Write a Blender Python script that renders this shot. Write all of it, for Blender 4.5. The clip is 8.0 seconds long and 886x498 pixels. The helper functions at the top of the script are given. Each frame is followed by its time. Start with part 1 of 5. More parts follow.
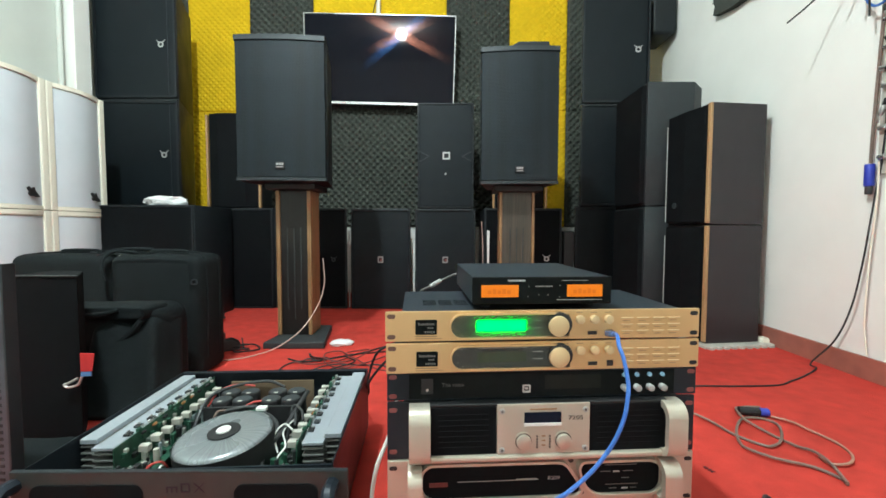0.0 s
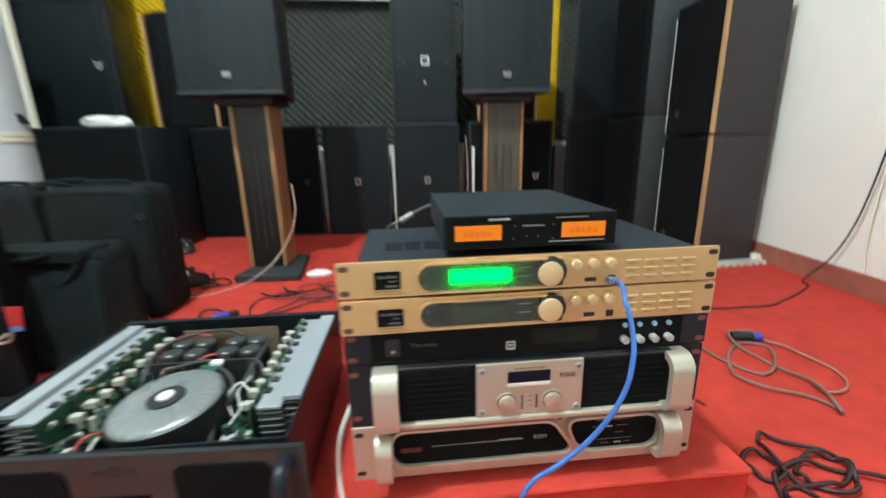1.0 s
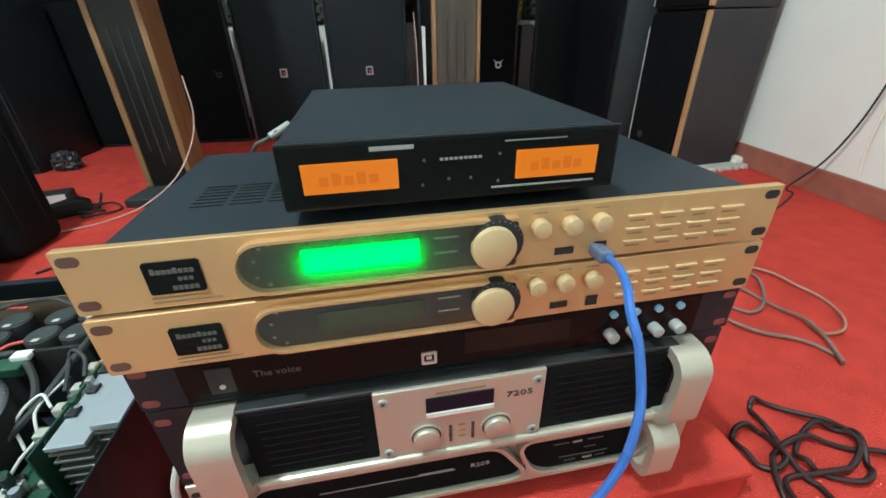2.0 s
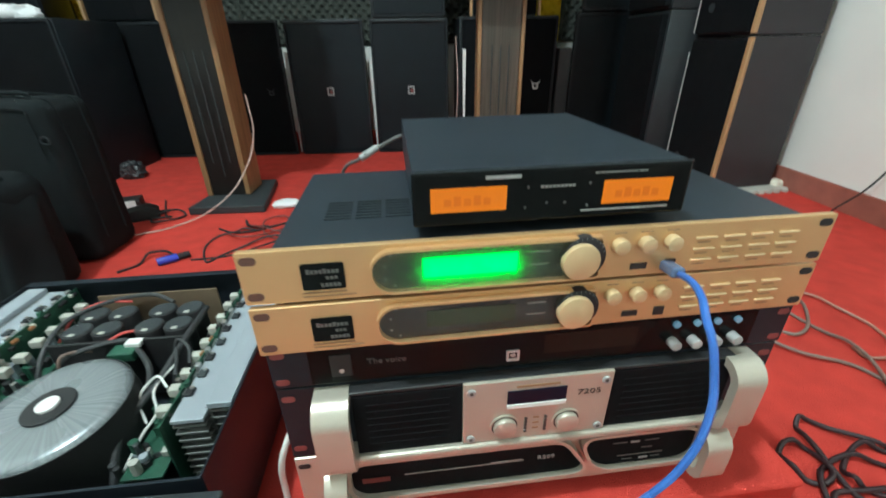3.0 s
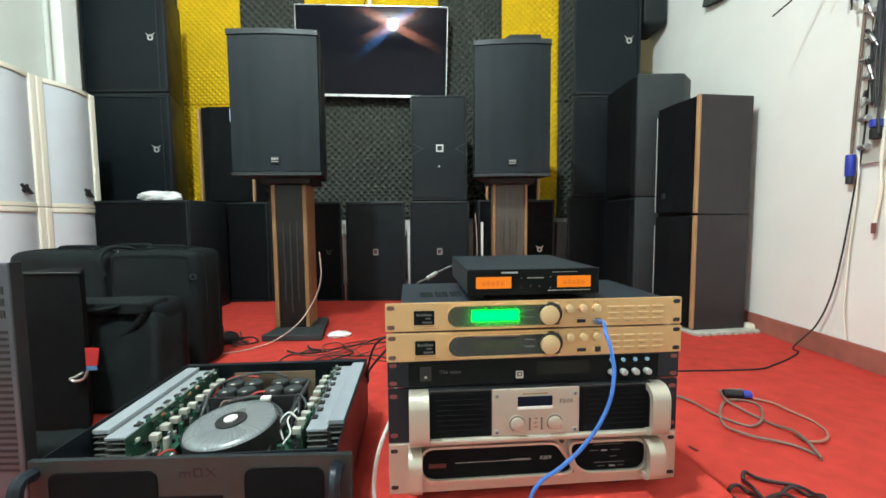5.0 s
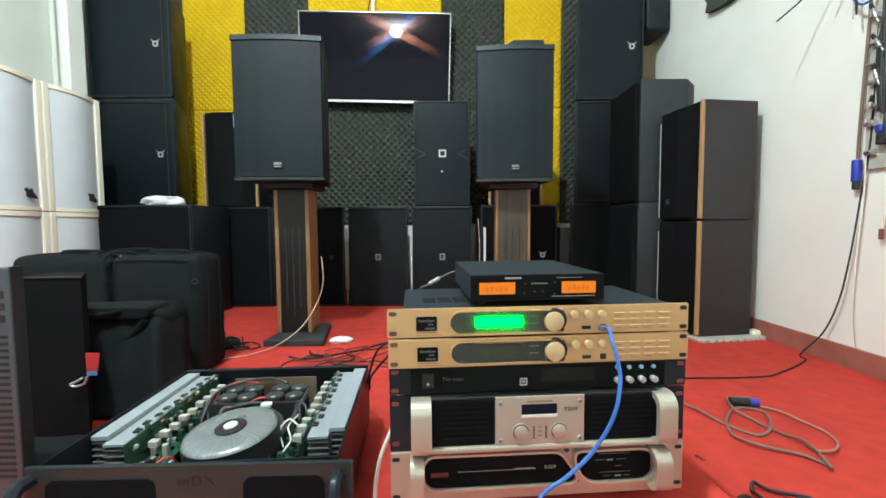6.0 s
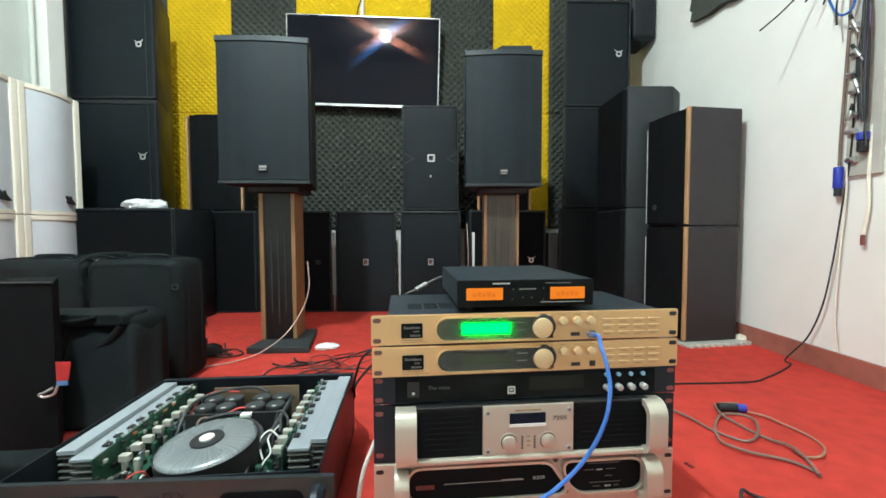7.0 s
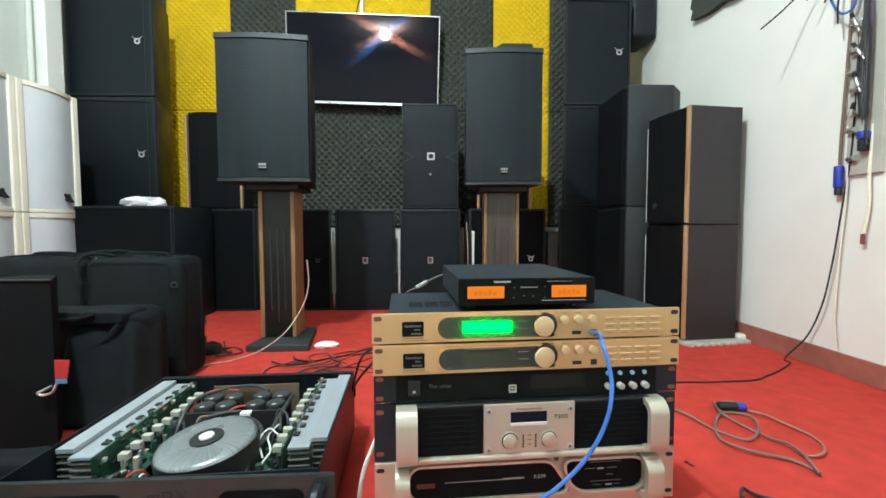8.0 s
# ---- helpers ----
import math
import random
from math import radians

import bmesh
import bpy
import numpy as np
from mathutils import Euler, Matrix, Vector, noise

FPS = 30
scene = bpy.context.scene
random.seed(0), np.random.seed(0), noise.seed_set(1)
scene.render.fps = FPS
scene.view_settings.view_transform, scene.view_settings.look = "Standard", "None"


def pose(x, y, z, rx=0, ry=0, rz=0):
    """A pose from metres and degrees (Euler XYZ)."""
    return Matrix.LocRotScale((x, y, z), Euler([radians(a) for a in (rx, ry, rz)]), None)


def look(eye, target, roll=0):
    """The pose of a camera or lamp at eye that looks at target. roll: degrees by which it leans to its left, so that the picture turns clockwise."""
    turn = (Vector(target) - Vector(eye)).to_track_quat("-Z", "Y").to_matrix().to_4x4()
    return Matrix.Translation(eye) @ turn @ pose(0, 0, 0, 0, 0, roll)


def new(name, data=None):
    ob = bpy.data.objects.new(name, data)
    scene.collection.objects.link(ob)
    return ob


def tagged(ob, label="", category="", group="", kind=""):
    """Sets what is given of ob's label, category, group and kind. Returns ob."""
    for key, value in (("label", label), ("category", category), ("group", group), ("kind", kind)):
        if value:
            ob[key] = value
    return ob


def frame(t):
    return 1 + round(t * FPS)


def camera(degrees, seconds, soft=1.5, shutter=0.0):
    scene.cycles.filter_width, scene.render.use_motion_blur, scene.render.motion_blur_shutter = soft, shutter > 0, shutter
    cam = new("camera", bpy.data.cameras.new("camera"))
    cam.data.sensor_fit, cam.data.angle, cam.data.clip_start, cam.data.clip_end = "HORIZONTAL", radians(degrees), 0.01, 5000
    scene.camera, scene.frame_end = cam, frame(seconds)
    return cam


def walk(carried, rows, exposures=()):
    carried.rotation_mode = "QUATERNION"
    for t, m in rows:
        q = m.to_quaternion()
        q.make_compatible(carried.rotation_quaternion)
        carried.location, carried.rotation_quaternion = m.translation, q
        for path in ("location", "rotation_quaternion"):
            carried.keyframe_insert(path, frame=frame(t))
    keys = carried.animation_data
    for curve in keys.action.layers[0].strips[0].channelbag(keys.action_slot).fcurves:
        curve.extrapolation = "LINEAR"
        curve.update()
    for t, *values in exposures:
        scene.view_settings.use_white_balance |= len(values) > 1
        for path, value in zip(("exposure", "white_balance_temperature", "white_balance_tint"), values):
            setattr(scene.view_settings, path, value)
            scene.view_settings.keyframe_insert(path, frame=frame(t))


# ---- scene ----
cam = camera(94.5, 8.0, soft=1.6, shutter=0.6)
PATH = [
    (0, (0.115, 0.073, 0.518), (0.087, 2.07, 0.417), 0.1),
    (0.5, (0.114, 0.074, 0.516), (0.086, 2.069, 0.373), -0.1),
    (1, (0.144, 0.21, 0.53), (0.168, 2.145, 0.028), -1.3),
    (1.2, (0.178, 0.3, 0.543), (0.271, 2.187, -0.114), -1.2),
    (1.5, (0.201, 0.414, 0.51), (0.353, 2.216, -0.344), -1.2),
    (1.7, (0.227, 0.455, 0.501), (0.397, 2.204, -0.454), -1.2),
    (2.8, (0.198, 0.429, 0.515), (0.289, 2.192, -0.426), -1.2),
    (3, (0.164, 0.41, 0.526), (0.225, 2.198, -0.368), -1.0),
    (3.5, (0.163, 0.365, 0.538), (0.2, 2.231, -0.182), -0.8),
    (4, (0.177, 0.272, 0.537), (0.192, 2.215, 0.061), -1.1),
    (4.5, (0.123, 0.103, 0.525), (0.156, 2.083, 0.249), -0.6),
    (5, (0.112, 0.043, 0.525), (0.113, 2.038, 0.38), -0.5),
    (6.5, (0.111, 0.059, 0.523), (0.1, 2.056, 0.413), -0.4),
    (7, (0.116, 0.068, 0.522), (0.158, 2.066, 0.428), -0.2),
    (7.5, (0.114, 0.071, 0.522), (0.151, 2.068, 0.418), -0.2),
    (8, (0.113, 0.071, 0.521), (0.159, 2.068, 0.42), -0.1),
]
walk(cam, [(t, look(eye, target, roll)) for t, eye, target, roll in PATH], exposures=[(0.0, 0.11, 6280, 8.5), (0.9, 0.12, 6300, 8.5), (1.4, -0.12, 6100, 7.5), (1.7, -0.12, 6020, 5), (3.0, -0.12, 6000, 4.5), (3.5, -0.05, 6120, 6.5), (4.4, 0.11, 6350, 8.5), (6.5, 0.12, 6220, 8), (8.0, 0.12, 6200, 8)])

# ---- light ----
world = bpy.data.worlds.new("world")
scene.world = world
world.use_nodes = True
world.node_tree.nodes["Background"].inputs[0].default_value = (0.75, 0.85, 1.0, 1)
world.node_tree.nodes["Background"].inputs[1].default_value = 0.0
scene.view_settings.exposure = 0.0


def point_lamp(x, y, z, watts, radius, colour):
    d = bpy.data.lights.new("lamp_light", "POINT")
    d.energy, d.shadow_soft_size, d.color = watts, radius, colour
    o = new("lamp_light", d)
    o.location = (x, y, z)
    return o


LAMP = (-0.56, 0.30, 2.66)
point_lamp(*LAMP, 215, 0.06, (0.87, 1.0, 0.99))


# ---- materials ----
def mat(name, col, rough=0.5, metal=0.0, vary=0.15, scale=30.0, bump=0.0, bscale=400.0, spec=0.5, pattern="noise", dist=0.001, rvary=0.1):
    """Principled surface with colour variation at two scales and a fine relief."""
    m = bpy.data.materials.new(name)
    m.use_nodes = True
    nt = m.node_tree
    b = nt.nodes["Principled BSDF"]
    b.inputs["Metallic"].default_value = metal
    b.inputs["Specular IOR Level"].default_value = spec
    co = nt.nodes.new("ShaderNodeTexCoord")
    n1 = nt.nodes.new("ShaderNodeTexNoise")
    n1.inputs["Scale"].default_value, n1.inputs["Detail"].default_value = scale, 6
    n2 = nt.nodes.new("ShaderNodeTexNoise")
    n2.inputs["Scale"].default_value, n2.inputs["Detail"].default_value = scale / 9, 3
    nt.links.new(co.outputs["Object"], n1.inputs["Vector"])
    nt.links.new(co.outputs["Object"], n2.inputs["Vector"])
    add = nt.nodes.new("ShaderNodeMath")
    add.operation = "ADD"
    nt.links.new(n1.outputs["Fac"], add.inputs[0])
    nt.links.new(n2.outputs["Fac"], add.inputs[1])
    ramp = nt.nodes.new("ShaderNodeMapRange")
    ramp.inputs["From Min"].default_value, ramp.inputs["From Max"].default_value = 0.6, 1.4
    ramp.inputs["To Min"].default_value, ramp.inputs["To Max"].default_value = 1 - vary, 1 + vary
    nt.links.new(add.outputs[0], ramp.inputs["Value"])
    mul = nt.nodes.new("ShaderNodeVectorMath")
    mul.operation = "SCALE"
    mul.inputs[0].default_value = col
    nt.links.new(ramp.outputs[0], mul.inputs["Scale"])
    nt.links.new(mul.outputs[0], b.inputs["Base Color"])
    rr = nt.nodes.new("ShaderNodeMapRange")
    rr.inputs["From Min"].default_value, rr.inputs["From Max"].default_value = 0.3, 0.7
    rr.inputs["To Min"].default_value, rr.inputs["To Max"].default_value = max(rough - rvary, 0.02), min(rough + rvary, 1)
    nt.links.new(n2.outputs["Fac"], rr.inputs["Value"])
    nt.links.new(rr.outputs[0], b.inputs["Roughness"])
    if bump:
        bp = nt.nodes.new("ShaderNodeBump")
        bp.inputs["Strength"].default_value, bp.inputs["Distance"].default_value = bump, dist
        if pattern == "holes":
            v = nt.nodes.new("ShaderNodeTexVoronoi")
            v.inputs["Scale"].default_value, v.inputs["Randomness"].default_value = bscale, 0.15
            out = v.outputs["Distance"]
            hole = nt.nodes.new("ShaderNodeMapRange")
            hole.inputs["From Min"].default_value, hole.inputs["From Max"].default_value = 0.25, 0.5
            hole.inputs["To Min"].default_value, hole.inputs["To Max"].default_value = 0.35 if col[0] < 0.1 else 0.86, 1.15 if col[0] < 0.1 else 1.0
            dim = nt.nodes.new("ShaderNodeVectorMath")
            dim.operation = "SCALE"
            nt.links.new(out, hole.inputs["Value"])
            nt.links.new(mul.outputs[0], dim.inputs[0])
            nt.links.new(hole.outputs[0], dim.inputs["Scale"])
            nt.links.new(dim.outputs[0], b.inputs["Base Color"])
        elif pattern == "brushed":
            mp = nt.nodes.new("ShaderNodeMapping")
            mp.inputs["Scale"].default_value = (6, 300, 900)
            v = nt.nodes.new("ShaderNodeTexNoise")
            v.inputs["Scale"].default_value = 3
            nt.links.new(co.outputs["Object"], mp.inputs["Vector"])
            nt.links.new(mp.outputs[0], v.inputs["Vector"])
            out = v.outputs["Fac"]
        else:
            v = nt.nodes.new("ShaderNodeTexNoise")
            v.inputs["Scale"].default_value, v.inputs["Detail"].default_value = bscale, 4
            out = v.outputs["Fac"]
        if pattern != "brushed":
            nt.links.new(co.outputs["Object"], v.inputs["Vector"])
        nt.links.new(out, bp.inputs["Height"])
        nt.links.new(bp.outputs[0], b.inputs["Normal"])
    return m


def glow(name, col, strength, base=(0.005, 0.005, 0.005)):
    m = mat(name, base, 0.25, spec=0.3)
    b = m.node_tree.nodes["Principled BSDF"]
    b.inputs["Emission Color"].default_value = (*col, 1)
    b.inputs["Emission Strength"].default_value = strength
    return m


def wood(name, a, b_, rough=0.45):
    m = mat(name, a, rough)
    nt = m.node_tree
    co = nt.nodes.new("ShaderNodeTexCoord")
    mp = nt.nodes.new("ShaderNodeMapping")
    mp.inputs["Scale"].default_value = (40, 40, 1.6)
    n = nt.nodes.new("ShaderNodeTexNoise")
    n.inputs["Scale"].default_value, n.inputs["Detail"].default_value, n.inputs["Distortion"].default_value = 2.0, 8, 1.2
    r = nt.nodes.new("ShaderNodeValToRGB")
    r.color_ramp.elements[0].color, r.color_ramp.elements[0].position = (*a, 1), 0.32
    r.color_ramp.elements[1].color, r.color_ramp.elements[1].position = (*b_, 1), 0.68
    nt.links.new(co.outputs["Object"], mp.inputs["Vector"])
    nt.links.new(mp.outputs[0], n.inputs["Vector"])
    nt.links.new(n.outputs["Fac"], r.inputs["Fac"])
    nt.links.new(r.outputs["Color"], nt.nodes["Principled BSDF"].inputs["Base Color"])
    return m


CARPET = mat("red_carpet", (0.57, 0.054, 0.040), 0.95, 0, 0.24, 20, 0.9, 520, 0.15, dist=0.003)
BASERED = mat("red_skirting", (0.38, 0.13, 0.095), 0.6, 0, 0.3, 14, 0.3, 80)
UNSEENFLOOR = mat("unseen_pale_floor", (0.24, 0.235, 0.225), 0.5, 0, 0.1, 6)
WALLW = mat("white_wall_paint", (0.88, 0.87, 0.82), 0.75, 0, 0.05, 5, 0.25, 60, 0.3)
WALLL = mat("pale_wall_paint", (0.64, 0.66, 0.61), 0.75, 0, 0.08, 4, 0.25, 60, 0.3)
CEIL = mat("ceiling_paint", (0.70, 0.70, 0.67), 0.9, 0, 0.04, 4)
FOAMY = mat("yellow_foam", (0.79, 0.515, 0.018), 0.95, 0, 0.12, 25, 0.5, 500, 0.1)
FOAMB = mat("charcoal_foam", (0.074, 0.080, 0.070), 0.95, 0, 0.2, 25, 0.5, 500, 0.1)
BOX = mat("black_textured_paint", (0.0070, 0.0107, 0.0138), 0.55, 0, 0.25, 40, 0.5, 700, 0.4)
GRILLE = mat("black_steel_grille", (0.0054, 0.0098, 0.0132), 0.55, 0.1, 0.15, 18, 0.55, 170, 0.26, "holes", 0.002)
CLOTH = mat("black_grille_cloth", (0.0037, 0.0046, 0.0056), 0.9, 0, 0.25, 30, 0.6, 900, 0.12)
DARKGREY = mat("dark_grey_paint", (0.026, 0.031, 0.034), 0.6, 0, 0.2, 20, 0.4, 500)
BROWNBLK = mat("brown_black_vinyl", (0.0225, 0.0188, 0.0222), 0.55, 0, 0.2, 16, 0.5, 300)
SLATE = mat("slate_grey_paint", (0.0155, 0.0200, 0.0232), 0.6, 0, 0.2, 20, 0.4, 500)
RIM = mat("grey_frame_edge", (0.017, 0.023, 0.027), 0.45, 0.1, 0.2, 30)
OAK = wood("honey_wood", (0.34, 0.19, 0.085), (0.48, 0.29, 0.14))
# darker oak for the stand sides, their shade put into the colour
SHADEDOAK = wood("shaded_brown_oak", (0.20, 0.105, 0.045), (0.31, 0.175, 0.080))
WALNUT = wood("dark_walnut_veneer", (0.034, 0.028, 0.021), (0.080, 0.064, 0.048))
WENGE = wood("near_black_veneer", (0.0035, 0.003, 0.0028), (0.009, 0.0065, 0.005), 0.45)
GOLD = mat("gold_anodised_aluminium", (0.66, 0.42, 0.205), 0.40, 0.58, 0.05, 12, 0.12, 300, 0.5, "brushed", 0.0004)
KNOBGOLD = mat("pale_gold_plastic", (0.64, 0.47, 0.26), 0.4, 0.2, 0.06, 40)
SILVER = mat("satin_silver_aluminium", (0.505, 0.465, 0.385), 0.38, 0.45, 0.05, 12, 0.1, 300, 0.5, "brushed", 0.0004)
CHROME = mat("bright_metal", (0.62, 0.62, 0.61), 0.30, 0.85, 0.05, 30)
HEATSINK = mat("pale_blue_grey_aluminium", (0.39, 0.43, 0.47), 0.5, 0.3, 0.08, 15, 0.15, 300, 0.5, "brushed", 0.0004)
STEELBLK = mat("black_powder_coated_steel", (0.015, 0.020, 0.027), 0.40, 0.1, 0.15, 30, 0.3, 1500, 0.24, dist=0.0003)
# lighter, bluer black steel: reflected ceiling and wall put into the colour
CASEBLK = mat("reflection_tinted_steel_case", (0.023, 0.031, 0.040), 0.45, 0.1, 0.18, 14, 0.3, 1500, 0.32, dist=0.0003)
PLATE = mat("dark_grey_front_plate", (0.034, 0.036, 0.034), 0.5, 0.2, 0.2, 25, 0.2, 600)
GLOSSBLK = mat("glossy_black_plastic", (0.005, 0.006, 0.006), 0.22, 0, 0.2, 20, spec=0.11, rvary=0.05)
WINDOW = mat("smoked_display_window", (0.020, 0.022, 0.020), 0.3, 0, 0.2, 20)
MATTBLK = mat("matt_black_plastic", (0.012, 0.012, 0.013), 0.6, 0, 0.2, 60)
RAILGREY = mat("pale_grey_beige_rail", (0.50, 0.48, 0.43), 0.5, 0, 0.15, 14)
PURPLE = mat("dark_purple_cable", (0.06, 0.03, 0.09), 0.5, 0, 0.15, 60)
RUBBER = mat("black_rubber", (0.015, 0.015, 0.016), 0.8, 0, 0.2, 60)
SCREEN = mat("tv_glass", (0.0050, 0.0075, 0.0120), 0.045, 0, 0.1, 5, spec=0.07, rvary=0.02)
NYLON = mat("black_nylon_fabric", (0.0084, 0.0112, 0.0122), 0.85, 0, 0.35, 9, 0.9, 650, 0.14, dist=0.0015)
CREAM = mat("cream_painted_frame", (0.86, 0.81, 0.68), 0.5, 0, 0.05, 12)
PALEGRILLE = mat("pale_grey_grille", (0.64, 0.68, 0.72), 0.6, 0, 0.06, 9, 0.2, 420, 0.4, dist=0.0008)
WHITE = mat("white_plastic", (0.78, 0.77, 0.74), 0.5, 0, 0.06, 30)
PAPER = mat("white_tissue", (0.80, 0.80, 0.80), 0.9, 0, 0.06, 40, 0.6, 80)
BADGEW = mat("silver_badge", (0.62, 0.62, 0.60), 0.35, 0.4, 0.1, 80)
BADGER = mat("red_badge_and_shaded_slot", (0.22, 0.06, 0.055), 0.4, 0.1, 0.1, 80)
LCDG = glow("green_display", (0.001, 1.0, 0.040), 6.5)
LCDT = glow("green_display_letters", (0.001, 1.0, 0.060), 5.5)
LCDO = glow("orange_display", (1.0, 0.25, 0.004), 0.78)
LCDD = glow("orange_display_letters", (1.0, 0.22, 0.004), 0.66)
LCDOFF = mat("unlit_green_display", (0.045, 0.060, 0.030), 0.22, 0, 0.1, 30)
LCDBLUE = mat("dark_blue_display", (0.006, 0.009, 0.020), 0.25, 0, 0.1, 30, spec=0.15)
LEDB = glow("blue_lit_button", (0.25, 0.65, 0.9), 0.14, (0.2, 0.32, 0.42))
LEDG = glow("green_led", (0.45, 0.9, 0.05), 0.8)
PCB = mat("green_circuit_board", (0.018, 0.075, 0.045), 0.45, 0, 0.35, 60, 0.4, 400)
FINEND = mat("dull_aluminium_fin_ends", (0.17, 0.175, 0.165), 0.55, 0.3, 0.15, 40)
RIBGREY = mat("blue_grey_plastic", (0.065, 0.072, 0.088), 0.5, 0, 0.15, 25, 0.2, 300)
CLEARWRAP = mat("grey_crumpled_film", (0.028, 0.030, 0.033), 0.35, 0, 0.3, 30)
CERAMIC = mat("cream_cement_resistor", (0.44, 0.43, 0.38), 0.7, 0, 0.08, 60)
COPPER = mat("copper_component", (0.35, 0.16, 0.07), 0.4, 0.5, 0.2, 60)
BROWNB = mat("brown_insulating_board", (0.16, 0.11, 0.07), 0.6, 0, 0.2, 30)
FILM = mat("clear_wrapped_winding", (0.42, 0.43, 0.43), 0.28, 0.3, 0.2, 40)
WIREK = mat("grey_black_wire", (0.035, 0.036, 0.038), 0.5, 0, 0.2, 60)
WIREW = mat("white_wire", (0.70, 0.69, 0.66), 0.5, 0, 0.06, 60)
WIRER = mat("red_wire", (0.50, 0.06, 0.05), 0.5, 0, 0.1, 60)
WIREP = mat("pinkish_clear_cable", (0.58, 0.40, 0.34), 0.35, 0, 0.1, 60)
WIREG = mat("grey_cable", (0.20, 0.135, 0.11), 0.5, 0, 0.15, 60)
BLUECAB = mat("blue_translucent_cable", (0.042, 0.145, 0.48), 0.3, 0, 0.08, 60)
PLUGC = mat("pale_blue_clear_plastic", (0.10, 0.14, 0.24), 0.2, 0, 0.1, 60)
BLUEPL = mat("blue_plastic", (0.03, 0.05, 0.42), 0.4, 0, 0.1, 60)
TAGRED = mat("red_tag", (0.55, 0.03, 0.03), 0.6, 0, 0.1, 60)
TAGBLUE = mat("blue_tag", (0.10, 0.22, 0.45), 0.6, 0, 0.1, 60)
PALEBLUE = mat("pale_blue_label", (0.45, 0.60, 0.75), 0.5)
INK = mat("dark_ink", (0.012, 0.006, 0.016), 0.6)
PRINTG = mat("grey_print", (0.30, 0.30, 0.28), 0.5)
DIMGLASS = mat("dark_display_glass", (0.014, 0.014, 0.011), 0.2, 0, 0.2, 30, spec=0.2)
PRINTDIM = mat("dim_grey_print", (0.10, 0.10, 0.095), 0.5)
KNOBGREY = mat("pale_grey_knob", (0.36, 0.36, 0.35), 0.45, 0, 0.1, 60)
MARKRED = mat("dull_red_mark", (0.10, 0.022, 0.018), 0.5)
PRINTD = mat("dark_print", (0.05, 0.045, 0.04), 0.5)
SLOTTAN = mat("shadowed_red_brown", (0.12, 0.055, 0.04), 0.6)
PRINTGOLD = mat("brown_print", (0.30, 0.18, 0.09), 0.5)

# clear cover with a little haze; extra haze on the lit one imitates lens bloom
def haze(name, share):
    m = bpy.data.materials.new(name)
    m.use_nodes = True
    nt = m.node_tree
    tp, tl, gl, m1, m2 = (nt.nodes.new("ShaderNode" + k) for k in ("BsdfTransparent", "BsdfTranslucent", "BsdfGlossy", "MixShader", "MixShader"))
    tl.inputs["Color"].default_value, gl.inputs["Roughness"].default_value = (0.9, 0.95, 0.9, 1), 0.12
    m1.inputs[0].default_value, m2.inputs[0].default_value = share, 0.02
    nt.links.new(tp.outputs[0], m1.inputs[1])
    nt.links.new(tl.outputs[0], m1.inputs[2])
    nt.links.new(m1.outputs[0], m2.inputs[1])
    nt.links.new(gl.outputs[0], m2.inputs[2])
    nt.links.new(m2.outputs[0], nt.nodes["Material Output"].inputs["Surface"])
    return m


HAZE, HAZELIT = haze("hazy_clear_cover", 0.035), haze("bloom_haze_cover", 0.22)

# faint crossed streaks of the television's fine pixel grid
_nt = SCREEN.node_tree
_last = _nt.nodes["Principled BSDF"].outputs[0]
for _turn, _rough, _colour in ((0.315, 0.075, (0.0018, 0.0007, 0.00045, 1)), (0.185, 0.085, (0.0024, 0.0008, 0.0005, 1)), (0.350, 0.085, (0.0002, 0.0006, 0.0016, 1))):
    _g, _a = _nt.nodes.new("ShaderNodeBsdfAnisotropic"), _nt.nodes.new("ShaderNodeAddShader")
    _g.inputs["Color"].default_value, _g.inputs["Roughness"].default_value = _colour, _rough
    _g.distribution = "BECKMANN"
    _g.inputs["Anisotropy"].default_value, _g.inputs["Rotation"].default_value = 0.88, _turn
    _uv = _nt.nodes.new("ShaderNodeCombineXYZ")
    _uv.inputs[0].default_value = 1.0
    _nt.links.new(_uv.outputs[0], _g.inputs["Tangent"])
    _nt.links.new(_last, _a.inputs[0])
    _nt.links.new(_g.outputs[0], _a.inputs[1])
    _last = _a.outputs[0]
_nt.links.new(_last, _nt.nodes["Material Output"].inputs["Surface"])

# radial streaks of the wrapped winding
_nt = FILM.node_tree
_co, _sep, _at = _nt.nodes.new("ShaderNodeTexCoord"), _nt.nodes.new("ShaderNodeSeparateXYZ"), _nt.nodes.new("ShaderNodeMath")
_at.operation = "ARCTAN2"
_ns, _cr = _nt.nodes.new("ShaderNodeTexNoise"), _nt.nodes.new("ShaderNodeValToRGB")
_ns.noise_dimensions = "1D"
_ns.inputs["Scale"].default_value, _ns.inputs["Detail"].default_value = 16, 5
_cr.color_ramp.elements[0].color, _cr.color_ramp.elements[0].position = (0.185, 0.203, 0.215, 1), 0.25
_cr.color_ramp.elements[1].color, _cr.color_ramp.elements[1].position = (0.30, 0.325, 0.335, 1), 0.8
_nt.links.new(_co.outputs["Object"], _sep.inputs[0])
_nt.links.new(_sep.outputs["X"], _at.inputs[0])
_nt.links.new(_sep.outputs["Y"], _at.inputs[1])
_nt.links.new(_at.outputs[0], _ns.inputs["W"])
_nt.links.new(_ns.outputs["Fac"], _cr.inputs["Fac"])
_nt.links.new(_cr.outputs["Color"], _nt.nodes["Principled BSDF"].inputs["Base Color"])


